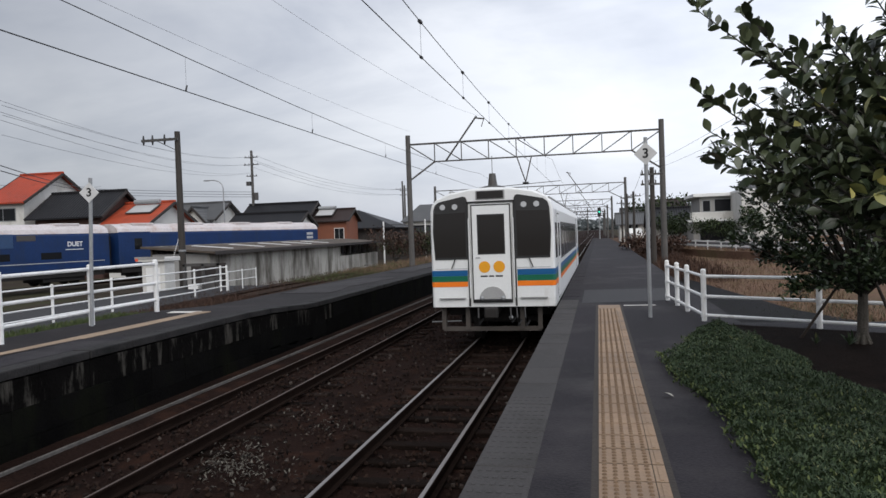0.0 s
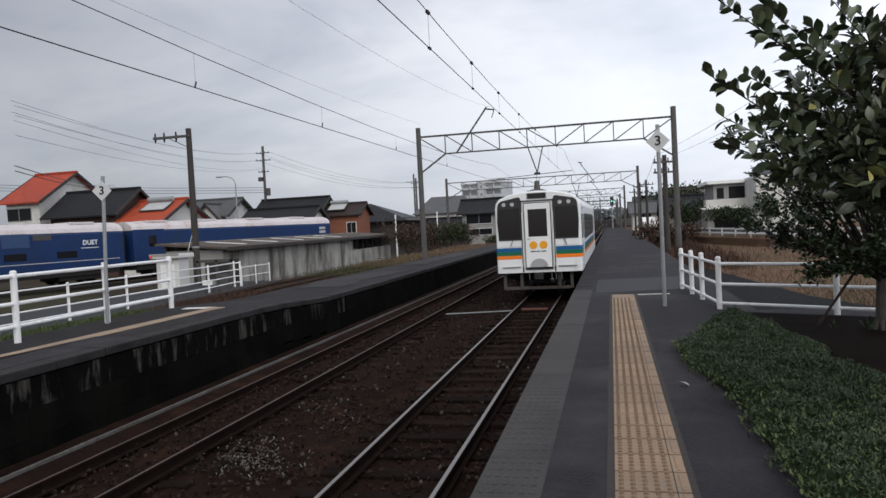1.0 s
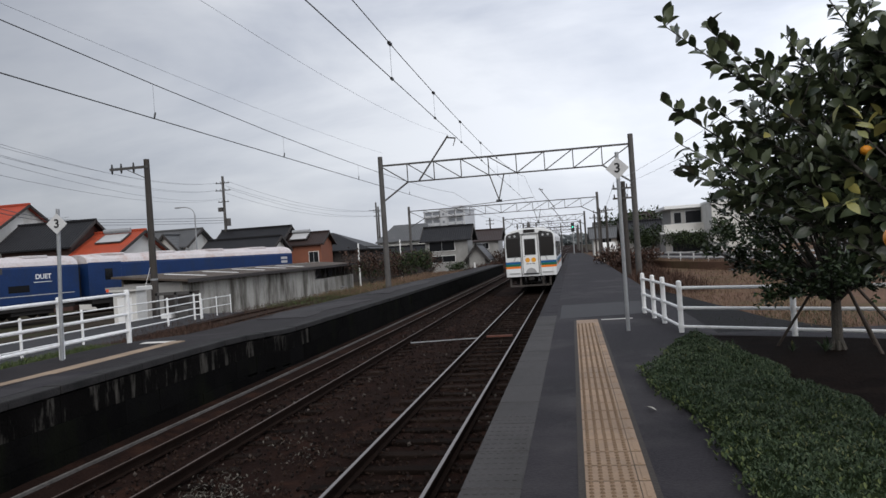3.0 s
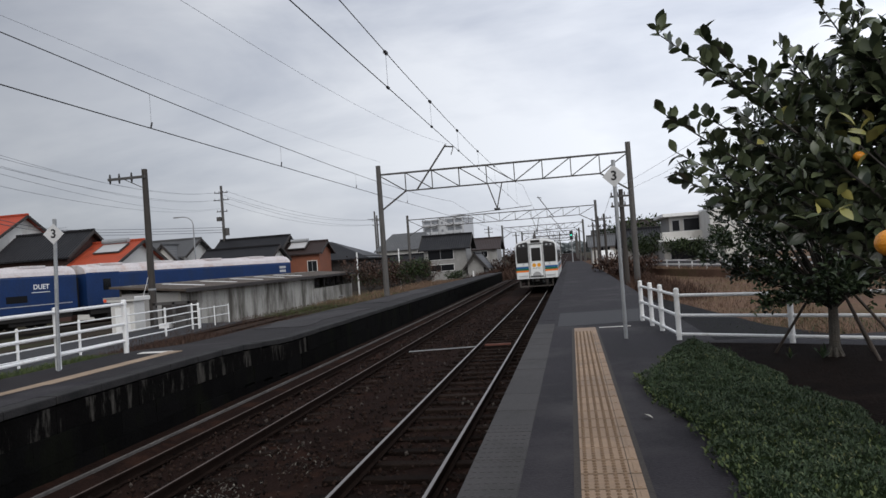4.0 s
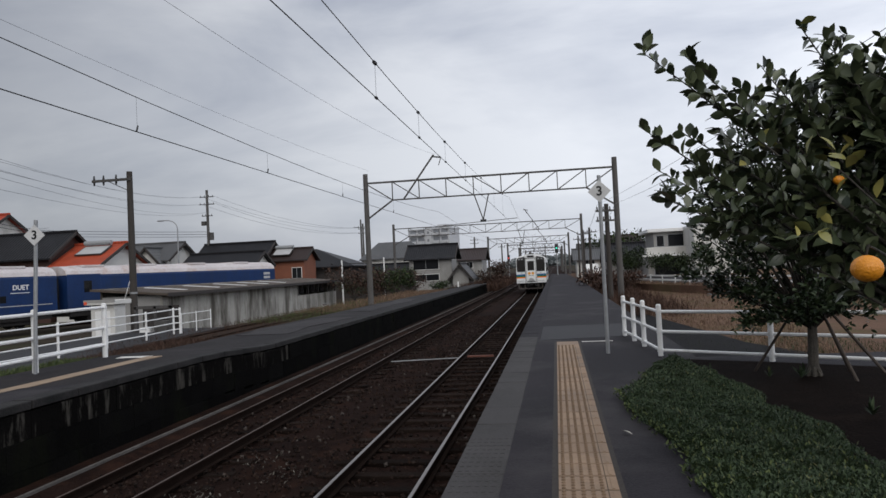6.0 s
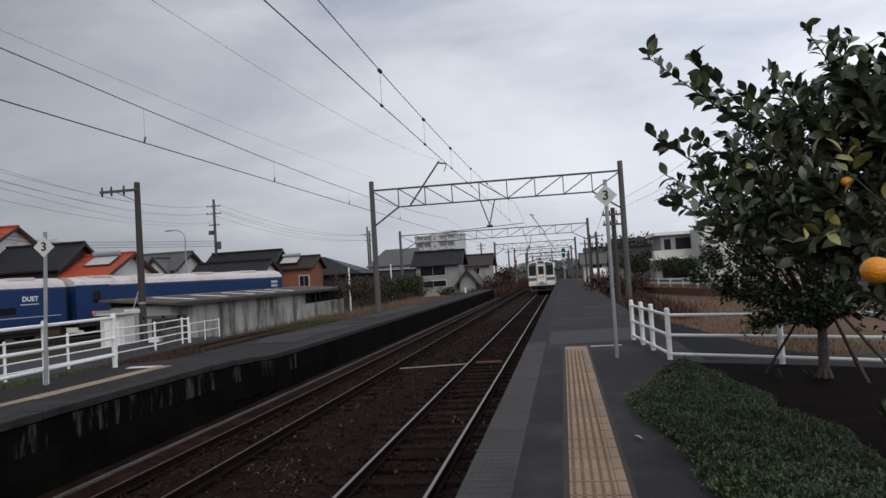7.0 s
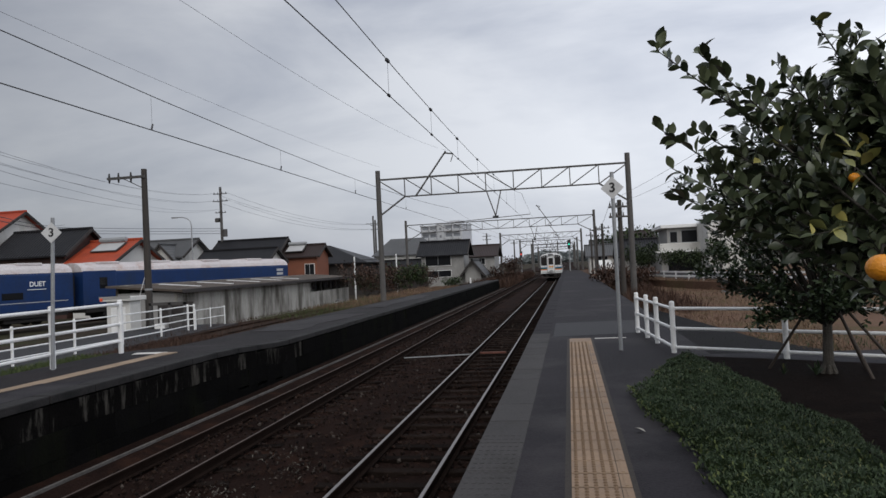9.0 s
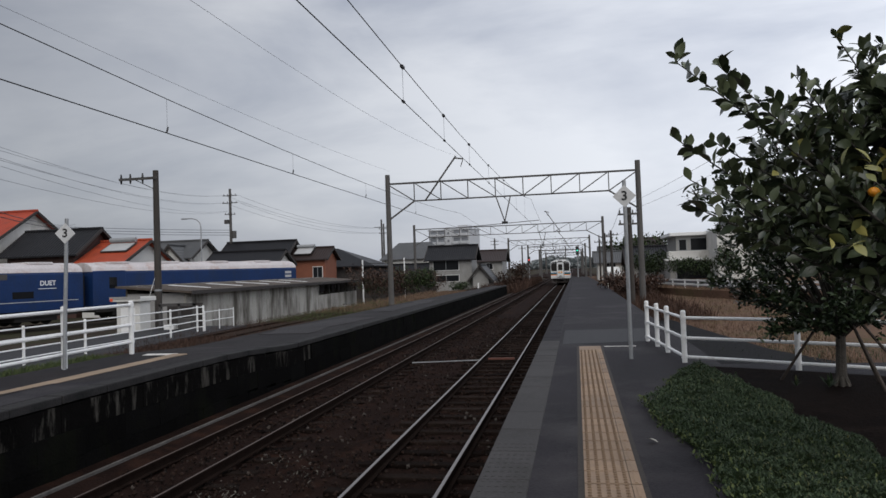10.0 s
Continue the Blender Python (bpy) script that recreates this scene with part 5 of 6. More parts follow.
def car(x, y, rz, m, label):
    c = thing("car", x, y, 0.93, label, "car", "parked cars", rz=rz)
    bm = prism(bmesh.new(), [(-1.9, 0.28), (-1.95, 0.65), (-1.6, 0.85), (-0.9, 0.92), (-0.45, 1.42), (1.2, 1.45), (1.75, 0.95), (1.9, 0.85), (1.9, 0.28)], -0.78, 0.78)
    bmesh.ops.bevel(bm, geom=bm.edges[:], offset=0.06, segments=2, affect="EDGES")
    body = part("body", bm, m, c)
    part("side_glass", prism(bmesh.new(), [(-0.75, 0.95), (-0.38, 1.36), (1.15, 1.38), (1.5, 0.98)], -0.79, 0.79), GLASS, body)
    for wx in (-1.2, 1.2):
        for s in (-1, 1):
            w = part("wheel", rod((wx, s * 0.62, 0.3), (wx, s * 0.80, 0.3), 0.3, seg=16), BLACK, c)
            part("rim", rod((wx, s * 0.80, 0.3), (wx, s * 0.815, 0.3), 0.18, seg=12), GREY_STEEL, w)


CAR_SILVER = mat("silver_paint", (0.55, 0.56, 0.58), 0.3, 0.4, var=0.04, bump=0)
car(15.6, 33.5, 118, CAR_SILVER, "silver car beyond the guard rail")
car(18.5, 29, 118, WHITE_PAINT, "white car beyond the guard rail")
car(6.6, 88, 100, WHITE_PAINT, "white car parked near the far houses")


# ---- plants ----
def leaf_mesh(name, m, L=0.1, W=0.05):
    """One folded, curved leaf, its stalk at the origin, along +y."""
    bm = bmesh.new()
    rows = ((0, 0.03), (0.14, 0.22), (0.36, 0.45), (0.56, 0.48), (0.78, 0.31), (0.92, 0.12), (1.0, 0.0))
    vs = []
    for u, w in rows:
        z = 0.10 * L * math.sin(u * 2.4)
        vs.append((bm.verts.new((-w * W, u * L, z + 0.22 * w * W)), bm.verts.new((0, u * L, z)), bm.verts.new((w * W, u * L, z + 0.22 * w * W))))
    for a, b in zip(vs, vs[1:]):
        bm.faces.new((a[0], a[1], b[1], b[0]))
        bm.faces.new((a[1], a[2], b[2], b[1]))
    me = bpy.data.meshes.new(name)
    bm.to_mesh(me)
    bm.free()
    for p in me.polygons:
        p.use_smooth = True
    me.materials.append(m)
    return me


def leaf_batch(name, poses, m, parent, W=0.5, rows=((0, 0.03), (0.35, 0.5), (0.72, 0.38), (1.0, 0.0))):
    """Many leaves in one mesh: poses of (matrix, length)."""
    verts, faces = [], []
    for mt, L in poses:
        k = len(verts)
        for u, w in rows:
            z = 0.10 * L * math.sin(u * 2.4)
            for s in (-1, 0, 1):
                verts.append(mt @ Vector((s * w * W * L, u * L, z + (0.22 * w * W * L if s else 0))))
        for r in range(len(rows) - 1):
            a = k + r * 3
            faces.append((a, a + 1, a + 4, a + 3))
            faces.append((a + 1, a + 2, a + 5, a + 4))
    me = bpy.data.meshes.new(name)
    me.from_pydata([tuple(v) for v in verts], [], faces)
    for p in me.polygons:
        p.use_smooth = True
    me.materials.append(m)
    ob = new(name, me)
    ob.parent = parent
    return ob


def grow(rng, trunk_h, tips, spread, droop=0.0):
    """Branch lines from a trunk top to the tips; returns polylines."""
    lines = []
    for tip in tips:
        tip = Vector(tip)
        start = Vector((0, 0, trunk_h * rng.uniform(0.75, 1.0)))
        mid = start.lerp(tip, 0.5) + Vector((rng.uniform(-1, 1), rng.uniform(-1, 1), 0.4 + rng.uniform(-0.3, 0.5))) * spread
        pts = []
        for i in range(7):
            u = i / 6
            pts.append((1 - u) ** 2 * start + 2 * u * (1 - u) * mid + u * u * tip)
        lines.append(pts)
    return lines


def leaf_poses(rng, lines, per_twig, L0, L1, start=2, twig=0.25, twigs=3, up=0.35):
    """Twigs off the branches, and leaves set round the twigs."""
    out, tw = [], []
    for pts in lines:
        for i in range(start, len(pts)):
            for _ in range(twigs):
                p = pts[i] if i == len(pts) - 1 else pts[i].lerp(pts[min(i + 1, len(pts) - 1)], rng.random())
                d = (pts[i] - pts[i - 1]).normalized() + Vector((rng.uniform(-1, 1), rng.uniform(-1, 1), rng.uniform(-0.5, 0.9))) * 1.1
                d.normalize()
                l = twig * rng.uniform(0.5, 1.3)
                tw.append((p, p + d * l))
                for k in range(per_twig):
                    q = p + d * l * (0.25 + 0.8 * k / per_twig)
                    dd = (d * 0.6 + Vector((rng.uniform(-1, 1), rng.uniform(-1, 1), rng.uniform(-0.7, 0.8)))).normalized()
                    rot = dd.to_track_quat("Y", "Z").to_matrix().to_4x4() @ Matrix.Rotation(rng.uniform(-1.0, 1.0), 4, "Y")
                    out.append((Matrix.Translation(q) @ rot, rng.uniform(L0, L1)))
    return out, tw


def bough_leaves(rng, pts, bare, step, L0, L1, side, out, tw):
    """Leaves set alternately along a bough and its side twigs; the first part of it, bare, has none."""
    def dress(p, d, length, gap):
        n = max(2, int(length / gap))
        for k in range(n):
            q = p + d * length * (k + 0.6) / n
            around = Vector((rng.uniform(-1, 1), rng.uniform(-1, 1), rng.uniform(-1, 1)))
            around -= d * around.dot(d)
            dd = (d * rng.uniform(0.25, 0.9) + around.normalized() * 0.85 + Vector((0, 0, rng.uniform(-0.25, 0.2)))).normalized()
            rot = dd.to_track_quat("Y", "Z").to_matrix().to_4x4() @ Matrix.Rotation(rng.gauss(0, 0.7), 4, "Y")
            out.append((Matrix.Translation(q) @ rot, rng.uniform(L0, L1) * (0.75 if k == n - 1 else 1.0)))

    n = len(pts) - 1
    for i in range(n):
        if (i + 1) / n <= bare:
            continue
        p, q = pts[i], pts[i + 1]
        d = (q - p).normalized()
        dress(p, d, (q - p).length, step)
        for _ in range(side):
            if rng.random() < 0.8:
                dd = (d * 0.7 + Vector((rng.uniform(-1, 1), rng.uniform(-1, 1), rng.uniform(-0.5, 0.9)))).normalized()
                st = p.lerp(q, rng.random())
                ln = rng.uniform(0.10, 0.26)
                tw.append((st, st + dd * ln))
                dress(st, dd, ln, step * 0.9)


def citrus_near():
    rng = random.Random(11)
    base = Vector((5.05, 3.55, PR))
    t = thing("citrus_tree", base.x, base.y, base.z, "dense citrus tree with large glossy leaves and ripe fruit", "tree", "citrus trees")
    part("trunk", rod((0, 0, 0), (0.0, 0.05, 1.0), 0.10, 0.085, 10), BARK, t)
    # slender shoots that stand out from the crown
    shoots = [(3.10, 4.3, 4.17), (3.40, 4.3, 4.12), (3.06, 4.3, 3.60), (3.34, 4.3, 3.55), (3.15, 4.2, 3.26), (3.13, 4.2, 3.08), (3.40, 4.2, 2.97),
              (3.82, 4.4, 3.86), (4.22, 4.3, 4.26), (4.44, 4.4, 4.20), (4.51, 4.2, 4.02), (3.97, 4.3, 3.93), (4.54, 3.8, 4.0)]
    # the body of the crown
    inner = [(4.38, 4.2, 3.92), (4.44, 4.0, 3.80), (4.45, 4.0, 3.62), (3.87, 4.5, 3.74), (4.15, 4.5, 3.76), (4.31, 4.5, 3.86), (4.46, 4.4, 3.62), (4.51, 4.0, 3.44),
             (3.66, 4.5, 3.58), (3.74, 4.4, 3.32), (4.03, 4.6, 3.42), (4.26, 4.5, 3.44), (4.43, 4.3, 3.34), (3.78, 3.8, 2.95), (3.96, 4.0, 3.04), (3.76, 4.3, 3.12),
             (3.58, 4.3, 3.20), (4.33, 3.7, 2.92), (4.23, 4.0, 2.98), (4.58, 3.9, 3.70), (3.66, 4.3, 2.90), (4.36, 3.9, 2.74), (4.0, 3.7, 2.78), (4.1, 4.6, 3.1), (4.4, 4.6, 3.1), (4.0, 4.35, 3.84), (4.12, 4.4, 3.93), (4.32, 4.25, 4.0), (4.52, 4.3, 3.88), (4.6, 4.2, 4.02)]
    boughs = [(p, True) for p in shoots] + [(p, False) for p in inner]
    for _ in range(18):
        v = Vector((rng.uniform(4.5, 6.3), rng.uniform(3.2, 5.0), rng.uniform(2.6, 3.9)))
        if (v - Vector((2.35, -1.2, 2.6))).length > 4.6:
            boughs.append((tuple(v), False))
    poses, tw = [], []
    for p, thin in boughs:
        tip = Vector(p) - base
        pts = grow(rng, 1.0, [tip], 0.14)[0]
        part("branch", wire(bmesh.new(), pts, 0.016, 6, 0.004), BARK_DARK, t)
        if thin:
            bough_leaves(rng, pts, 0.70, 0.032, 0.085, 0.155, 1, poses, tw)
            bough_leaves(rng, pts[:6], 0.50, 0.040, 0.085, 0.155, 3, poses, tw)
        else:
            bough_leaves(rng, pts, 0.45, 0.034, 0.09, 0.165, 3, poses, tw)
    fruit = Vector((3.555, 1.75, 2.535)) - base
    poses = [p for p in poses if (p[0].translation - fruit).length > 0.75]
    tw = [p for p in tw if (p[1] - fruit).length > 0.75]
    bm = bmesh.new()
    for a, b in tw:
        tube(bm, a, b, 0.0045, 0.003, 4)
    tagged(part("twig", bm, BARK_DARK, t), kind="stuff")
    rng.shuffle(poses)
    me = leaf_mesh("leaf", LEAF_CITRUS, 1.0, 0.54)
    for mt, L in poses[:280]:
        shared("leaf", me, t, mt @ Matrix.Diagonal((L, L, L, 1)))
    tagged(leaf_batch("crown", poses[280:], LEAF_CITRUS, t, W=0.54, rows=((0, 0.03), (0.14, 0.22), (0.36, 0.45), (0.56, 0.48), (0.78, 0.31), (0.92, 0.12), (1.0, 0.0))), "dense dark green foliage", kind="stuff")
    # a few leaves have turned yellow
    me = leaf_mesh("leaf", LEAF_YELLOW, 1.0, 0.5)
    for c, n, r in (((3.86, 3.25, 2.74), 7, 0.05), ((4.03, 3.25, 3.05), 9, 0.10), ((4.00, 3.3, 3.18), 5, 0.06), ((3.80, 4.1, 3.42), 5, 0.06), ((4.22, 4.2, 4.22), 2, 0.03)):
        for _ in range(n):
            d = Vector((rng.uniform(-1, 1), rng.uniform(-0.9, 0.2), rng.uniform(-0.8, 0.7))).normalized()
            o = Vector(c) - base + Vector((rng.gauss(0, r), rng.gauss(0, r * 0.4), rng.gauss(0, r)))
            tagged(shared("leaf", me, t, Matrix.Translation(o) @ d.to_track_quat("Y", "Z").to_matrix().to_4x4() @ Matrix.Rotation(rng.uniform(-1, 1), 4, "Y") @ Matrix.Scale(rng.uniform(0.08, 0.13), 4)), "yellowing leaf")
    for x, y, z, r, label in ((3.555, 1.75, 2.535, 0.058, "ripe orange citrus fruit"), (4.24, 3.82, 3.07, 0.036, "half-hidden orange fruit")):
        bm = bmesh.new()
        bmesh.ops.create_uvsphere(bm, u_segments=20, v_segments=14, radius=r, matrix=Matrix.Translation(Vector((x, y, z)) - base) @ Matrix.Diagonal((1, 1, 0.9, 1)))
        fr = part("fruit", bm, PEEL, t, label, smooth=True)
        part("stalk", rod(Vector((x, y, z + r * 0.85)) - base, Vector((x + 0.01, y, z + r + 0.035)) - base, 0.004, 0.006, 6), BARK_DARK, fr)
    # the boughs that carry the fruit
    for pts in ([(0, 0, 0.95), (-0.5, -0.55, 1.35), Vector((3.57, 1.75, 2.62)) - base], [(0, 0, 0.95), (-0.45, -0.1, 1.6), Vector((4.24, 3.78, 3.13)) - base]):
        part("bough", wire(bmesh.new(), pts, 0.02, 6, 0.005), BARK_DARK, t)


def citrus_far():
    rng = random.Random(5)
    base = Vector((5.66, 8.9, PR))
    t = thing("citrus_tree", base.x, base.y, base.z, "staked citrus tree with small dark leaves", "tree", "citrus trees")
    bm = rod((0, 0, 0), (0.02, 0, 0.85), 0.072, 0.055, 12)
    for k in range(7):
        a = k * 0.9
        tube(bm, (0.11 * math.cos(a), 0.11 * math.sin(a), -0.01), (0.045 * math.cos(a), 0.045 * math.sin(a), 0.14), 0.02, 0.03, 6)
    part("trunk", bm, BARK, t, "pale grey trunk")
    tips = []
    for _ in range(70):
        a = rng.uniform(0, 2 * math.pi)
        z = rng.uniform(0.75, 3.3)
        R = 1.65 * math.sin(min(math.pi, max(0.35, (z - 0.3) / 3.2 * math.pi))) + 0.15
        r = R * rng.uniform(0.45, 1.0)
        tips.append(Vector((r * math.cos(a) - 0.25, r * math.sin(a), z)))
    lines = grow(rng, 0.8, tips, 0.2)
    for pts in lines:
        part("branch", wire(bmesh.new(), pts, 0.022, 6, 0.005), BARK_DARK, t)
    poses, tw = leaf_poses(rng, lines, 8, 0.06, 0.10, start=2, twig=0.28, twigs=5)
    tagged(leaf_batch("crown", poses, LEAF_FAR, t), "dense dark foliage", kind="stuff")
    for i, (dx, dy, tx, ty) in enumerate(((-0.62, 0.5, -0.1, 0), (0.55, 0.25, 0.08, 0), (0.80, -0.35, 0.1, 0), (0.35, -0.5, 0.05, -0.05))):
        s = thing("tree_stake", base.x + dx, base.y + dy, PR, "thin brown stake propping the citrus tree", "stake", "tree stakes")
        part("pole", rod((0, 0, 0), (tx - dx, ty - dy, 1.05), 0.021, 0.018, 8), STAKE, s)


citrus_near()
citrus_far()


def flower_bed():
    bm = slab(bmesh.new(), [(3.25, 7.4), (3.40, 6.0), (3.55, 4.9), (3.6, 3.6), (3.6, -4), (9.0, -4), (9.0, 8.2), (5.6, 10.2), (4.2, 10.9), (3.8, 9.4), (3.45, 8.4)], PR - 0.05, PR + 0.02)
    tagged(obj("flower_bed", bm, SOIL), "bed of dark bare soil beside the platform", "flower bed", kind="structure")
    rng = random.Random(3)
    poses = []

    def left(y):
        pts = [(-1, 3.35), (2.5, 3.35), (4.2, 3.30), (5.2, 3.32), (6.2, 3.15), (7.2, 3.02), (7.8, 3.08), (8.6, 3.40), (9.6, 3.62), (10.6, 4.0)]
        for (ya, xa), (yb, xb) in zip(pts, pts[1:]):
            if ya <= y <= yb:
                return xa + (xb - xa) * (y - ya) / (yb - ya)
        return 3.4

    def right(y):
        return 4.55 + 0.02 * y - 0.18 * max(0, y - 7.2) + 0.35 * noise.noise((y * 0.8, 3, 0)) + 0.2 * max(0, 4 - y)

    for _ in range(64000):
        y = 1.8 + 8.7 * rng.random()
        a, b = left(y) + 0.12 * noise.noise((y * 3, 0, 0)), right(y)
        x = a + (b - a) * rng.random()
        edge = min(1.0, min(x - a, b - x) / 0.22)
        h = 0.02 + edge * (0.11 + 0.09 * noise.noise((x * 3, y * 3, 1))) * rng.uniform(0.7, 1.0)
        h *= 0.75 + 0.6 * noise.noise((x * 11, y * 11, 4)) + 0.25
        d = Vector((rng.uniform(-1, 1), rng.uniform(-1, 1), rng.uniform(-0.1, 1.3))).normalized()
        mt = Matrix.Translation((x, y, PR + 0.02 + h)) @ d.to_track_quat("Y", "Z").to_matrix().to_4x4()
        poses.append((mt, rng.uniform(0.018, 0.040)))
    g = leaf_batch("groundcover", poses, LEAF_COVER, None, W=0.36)
    tagged(g, "low dense green groundcover spilling on to the asphalt", "groundcover", kind="stuff")
    young = []
    for _ in range(1000):
        y = 2.0 + 7.5 * rng.random() ** 1.3
        x = left(y) + 0.12 * noise.noise((y * 3, 0, 0)) + abs(rng.gauss(0, 0.09)) - 0.05
        d = Vector((rng.uniform(-1, 0.6), rng.uniform(-1, 1), rng.uniform(0.1, 0.9))).normalized()
        young.append((Matrix.Translation((x, y, PR + 0.02 + 0.07 * rng.random())) @ d.to_track_quat("Y", "Z").to_matrix().to_4x4(), rng.uniform(0.025, 0.05)))
    for _ in range(900):
        y = 2.2 + 3.4 * rng.random()
        x = left(y) + 0.1 + 1.1 * rng.random()
        d = Vector((rng.uniform(-1, 1), rng.uniform(-1, 1), rng.uniform(0.2, 1.2))).normalized()
        young.append((Matrix.Translation((x, y, PR + 0.11 + 0.06 * rng.random())) @ d.to_track_quat("Y", "Z").to_matrix().to_4x4(), rng.uniform(0.02, 0.045)))
    tagged(leaf_batch("groundcover_fringe", young, LEAF_EDGE, None, W=0.45), "pale young leaves along the groundcover's edge", "groundcover", kind="stuff")
    # a dark green sheet below the leaves
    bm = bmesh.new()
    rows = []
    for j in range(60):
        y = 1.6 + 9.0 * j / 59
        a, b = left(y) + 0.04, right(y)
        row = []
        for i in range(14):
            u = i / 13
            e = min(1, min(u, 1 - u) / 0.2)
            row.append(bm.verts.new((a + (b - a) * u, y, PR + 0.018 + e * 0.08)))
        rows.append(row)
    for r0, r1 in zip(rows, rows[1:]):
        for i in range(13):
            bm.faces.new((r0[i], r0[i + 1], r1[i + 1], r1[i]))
    tagged(obj("groundcover_mat", bm, GREEN_GROUND, smooth=True), "dark green sheet under the groundcover leaves", "groundcover", kind="stuff")
    # sparse weeds on the bare soil
    poses = []
    for _ in range(26):
        cx, cy = rng.uniform(4.9, 8), rng.uniform(4.2, 9.2)
        for k in range(16):
            d = Vector((rng.uniform(-1, 1), rng.uniform(-1, 1), rng.uniform(0.3, 1.2))).normalized()
            poses.append((Matrix.Translation((cx, cy, PR + 0.02)) @ d.to_track_quat("Y", "Z").to_matrix().to_4x4(), rng.uniform(0.08, 0.2)))
    tagged(leaf_batch("weeds", poses, LEAF_COVER, None, W=0.16), "sparse weeds on bare soil", "weeds", kind="stuff")


flower_bed()


def blades(name, area, n, h0, h1, m, z, seed, label, lean=0.6, W=0.06):
    rng = random.Random(seed)
    poses = []
    while len(poses) < n:
        p = area(rng)
        d = Vector((rng.uniform(-1, 1) * lean, rng.uniform(-1, 1) * lean, 1)).normalized()
        poses.append((Matrix.Translation((p[0], p[1], z)) @ d.to_track_quat("Y", "Z").to_matrix().to_4x4(), rng.uniform(h0, h1)))
    return tagged(leaf_batch(name, poses, m, None, W=W), label, name.replace("_", " "), kind="stuff")


def in_field(rng):
    while True:
        y = 11.5 + 70 * rng.random() ** 1.7
        x = 4.8 + (1 + 0.16 * y) * rng.random()
        if y < 30 and x < 5.4 + (30 - y) * 0.115:
            continue
        return x, y


blades("dry_grass", in_field, 22000, 0.08, 0.26, LEAF_STRAW, 0.40, 21, "tufts of dry straw-coloured grass", 1.6, 0.06)
blades("bank_grass", lambda r: (lambda u: (7.0 + 13.5 * u * u + 0.6 * r.random() + 0.8 * u, 61 - 37 * u + 2 * r.random()))(r.random()), 7000, 0.10, 0.34, LEAF_STRAW, 0.86, 28, "dry grass along the road's bank", 1.3, 0.06)
blades("field_grass", lambda r: (5.4 + 4.2 * r.random(), 11.6 + 7 * r.random()), 5000, 0.05, 0.16, LEAF_SHRUB, 0.41, 27, "low green grass behind the railing", 1.4, 0.08)
blades("dry_weeds", lambda r: (4.75 + 2.6 * r.random(), 26 + 34 * r.random()), 7000, 0.2, 0.75, LEAF_BROWN, 0.40, 22, "tangle of dead brown stems along the platform", 0.7, 0.035)
blades("platform_weeds", lambda r: (-8.1 - 4.2 * r.random(), 18 + 22 * r.random()), 9000, 0.06, 0.22, LEAF_BROWN, 0.58, 23, "dry weeds behind the platform", 0.9, 0.05)
blades("verge_grass", lambda r: (-8.03 - 1.05 * r.random(), 4 + 9.8 * r.random()), 12000, 0.05, 0.15, LEAF_EDGE, 0.88, 24, "low green grass along the platform's back edge", 0.9, 0.08)
blades("far_grass", lambda r: (-7.6 - 3.8 * r.random(), 34 + 30 * r.random()), 8000, 0.1, 0.38, LEAF_STRAW, 0.58, 25, "dry grass around the mast", 0.8, 0.05)
blades("brown_weeds", lambda r: (-8.05 - 1.5 * r.random(), 13.4 + 6 * r.random()), 5000, 0.06, 0.20, LEAF_BROWN, 0.76, 30, "reddish brown dead weeds along the platform's back edge", 1.0, 0.06)
blades("bank_weeds", lambda r: (-8.2 - 3.4 * r.random(), 28 + 18 * r.random()), 4000, 0.08, 0.26, LEAF_EDGE, 0.60, 29, "yellowish green weeds behind the platform", 0.9, 0.06)
blades("line_weeds", lambda r: (-9 + 5 * r.random(), 76 + 60 * r.random()), 8000, 0.4, 1.4, LEAF_BROWN, -0.3, 26, "brown weeds beside the far line", 0.7, 0.05)


def shrub(x, y, z, r, h, m, n, seed, label, L=0.14, name="shrub"):
    rng = random.Random(seed)
    s = thing(name, x, y, z, label, "shrub", "shrubs")
    bm = bmesh.new()
    for k in range(9):
        a = rng.uniform(0, 6.28)
        q = rng.uniform(0.3, 0.8)
        tube(bm, (0, 0, 0), (r * q * math.cos(a), r * q * math.sin(a), h * rng.uniform(0.5, 0.9)), 0.03, 0.01, 5)
    part("stem", bm, BARK_DARK, s)
    poses = []
    lobes = [(Vector((rng.uniform(-0.6, 0.6) * r, rng.uniform(-0.6, 0.6) * r, h * rng.uniform(0.35, 0.75))), rng.uniform(0.35, 0.6)) for _ in range(9)]
    for _ in range(n):
        c, q = rng.choice(lobes)
        v = Vector((rng.gauss(0, 1), rng.gauss(0, 1), rng.gauss(0, 1))).normalized() * rng.uniform(0.6, 1.05)
        p = c + Vector((v.x * r * q, v.y * r * q, v.z * h * q * 0.6))
        p.z = max(0.02, p.z)
        d = Vector((rng.uniform(-1, 1), rng.uniform(-1, 1), rng.uniform(-0.3, 1))).normalized()
        poses.append((Matrix.Translation(p) @ d.to_track_quat("Y", "Z").to_matrix().to_4x4(), L * rng.uniform(0.7, 1.3)))
    tagged(leaf_batch("crown", poses, m, s), kind="stuff")
    return s


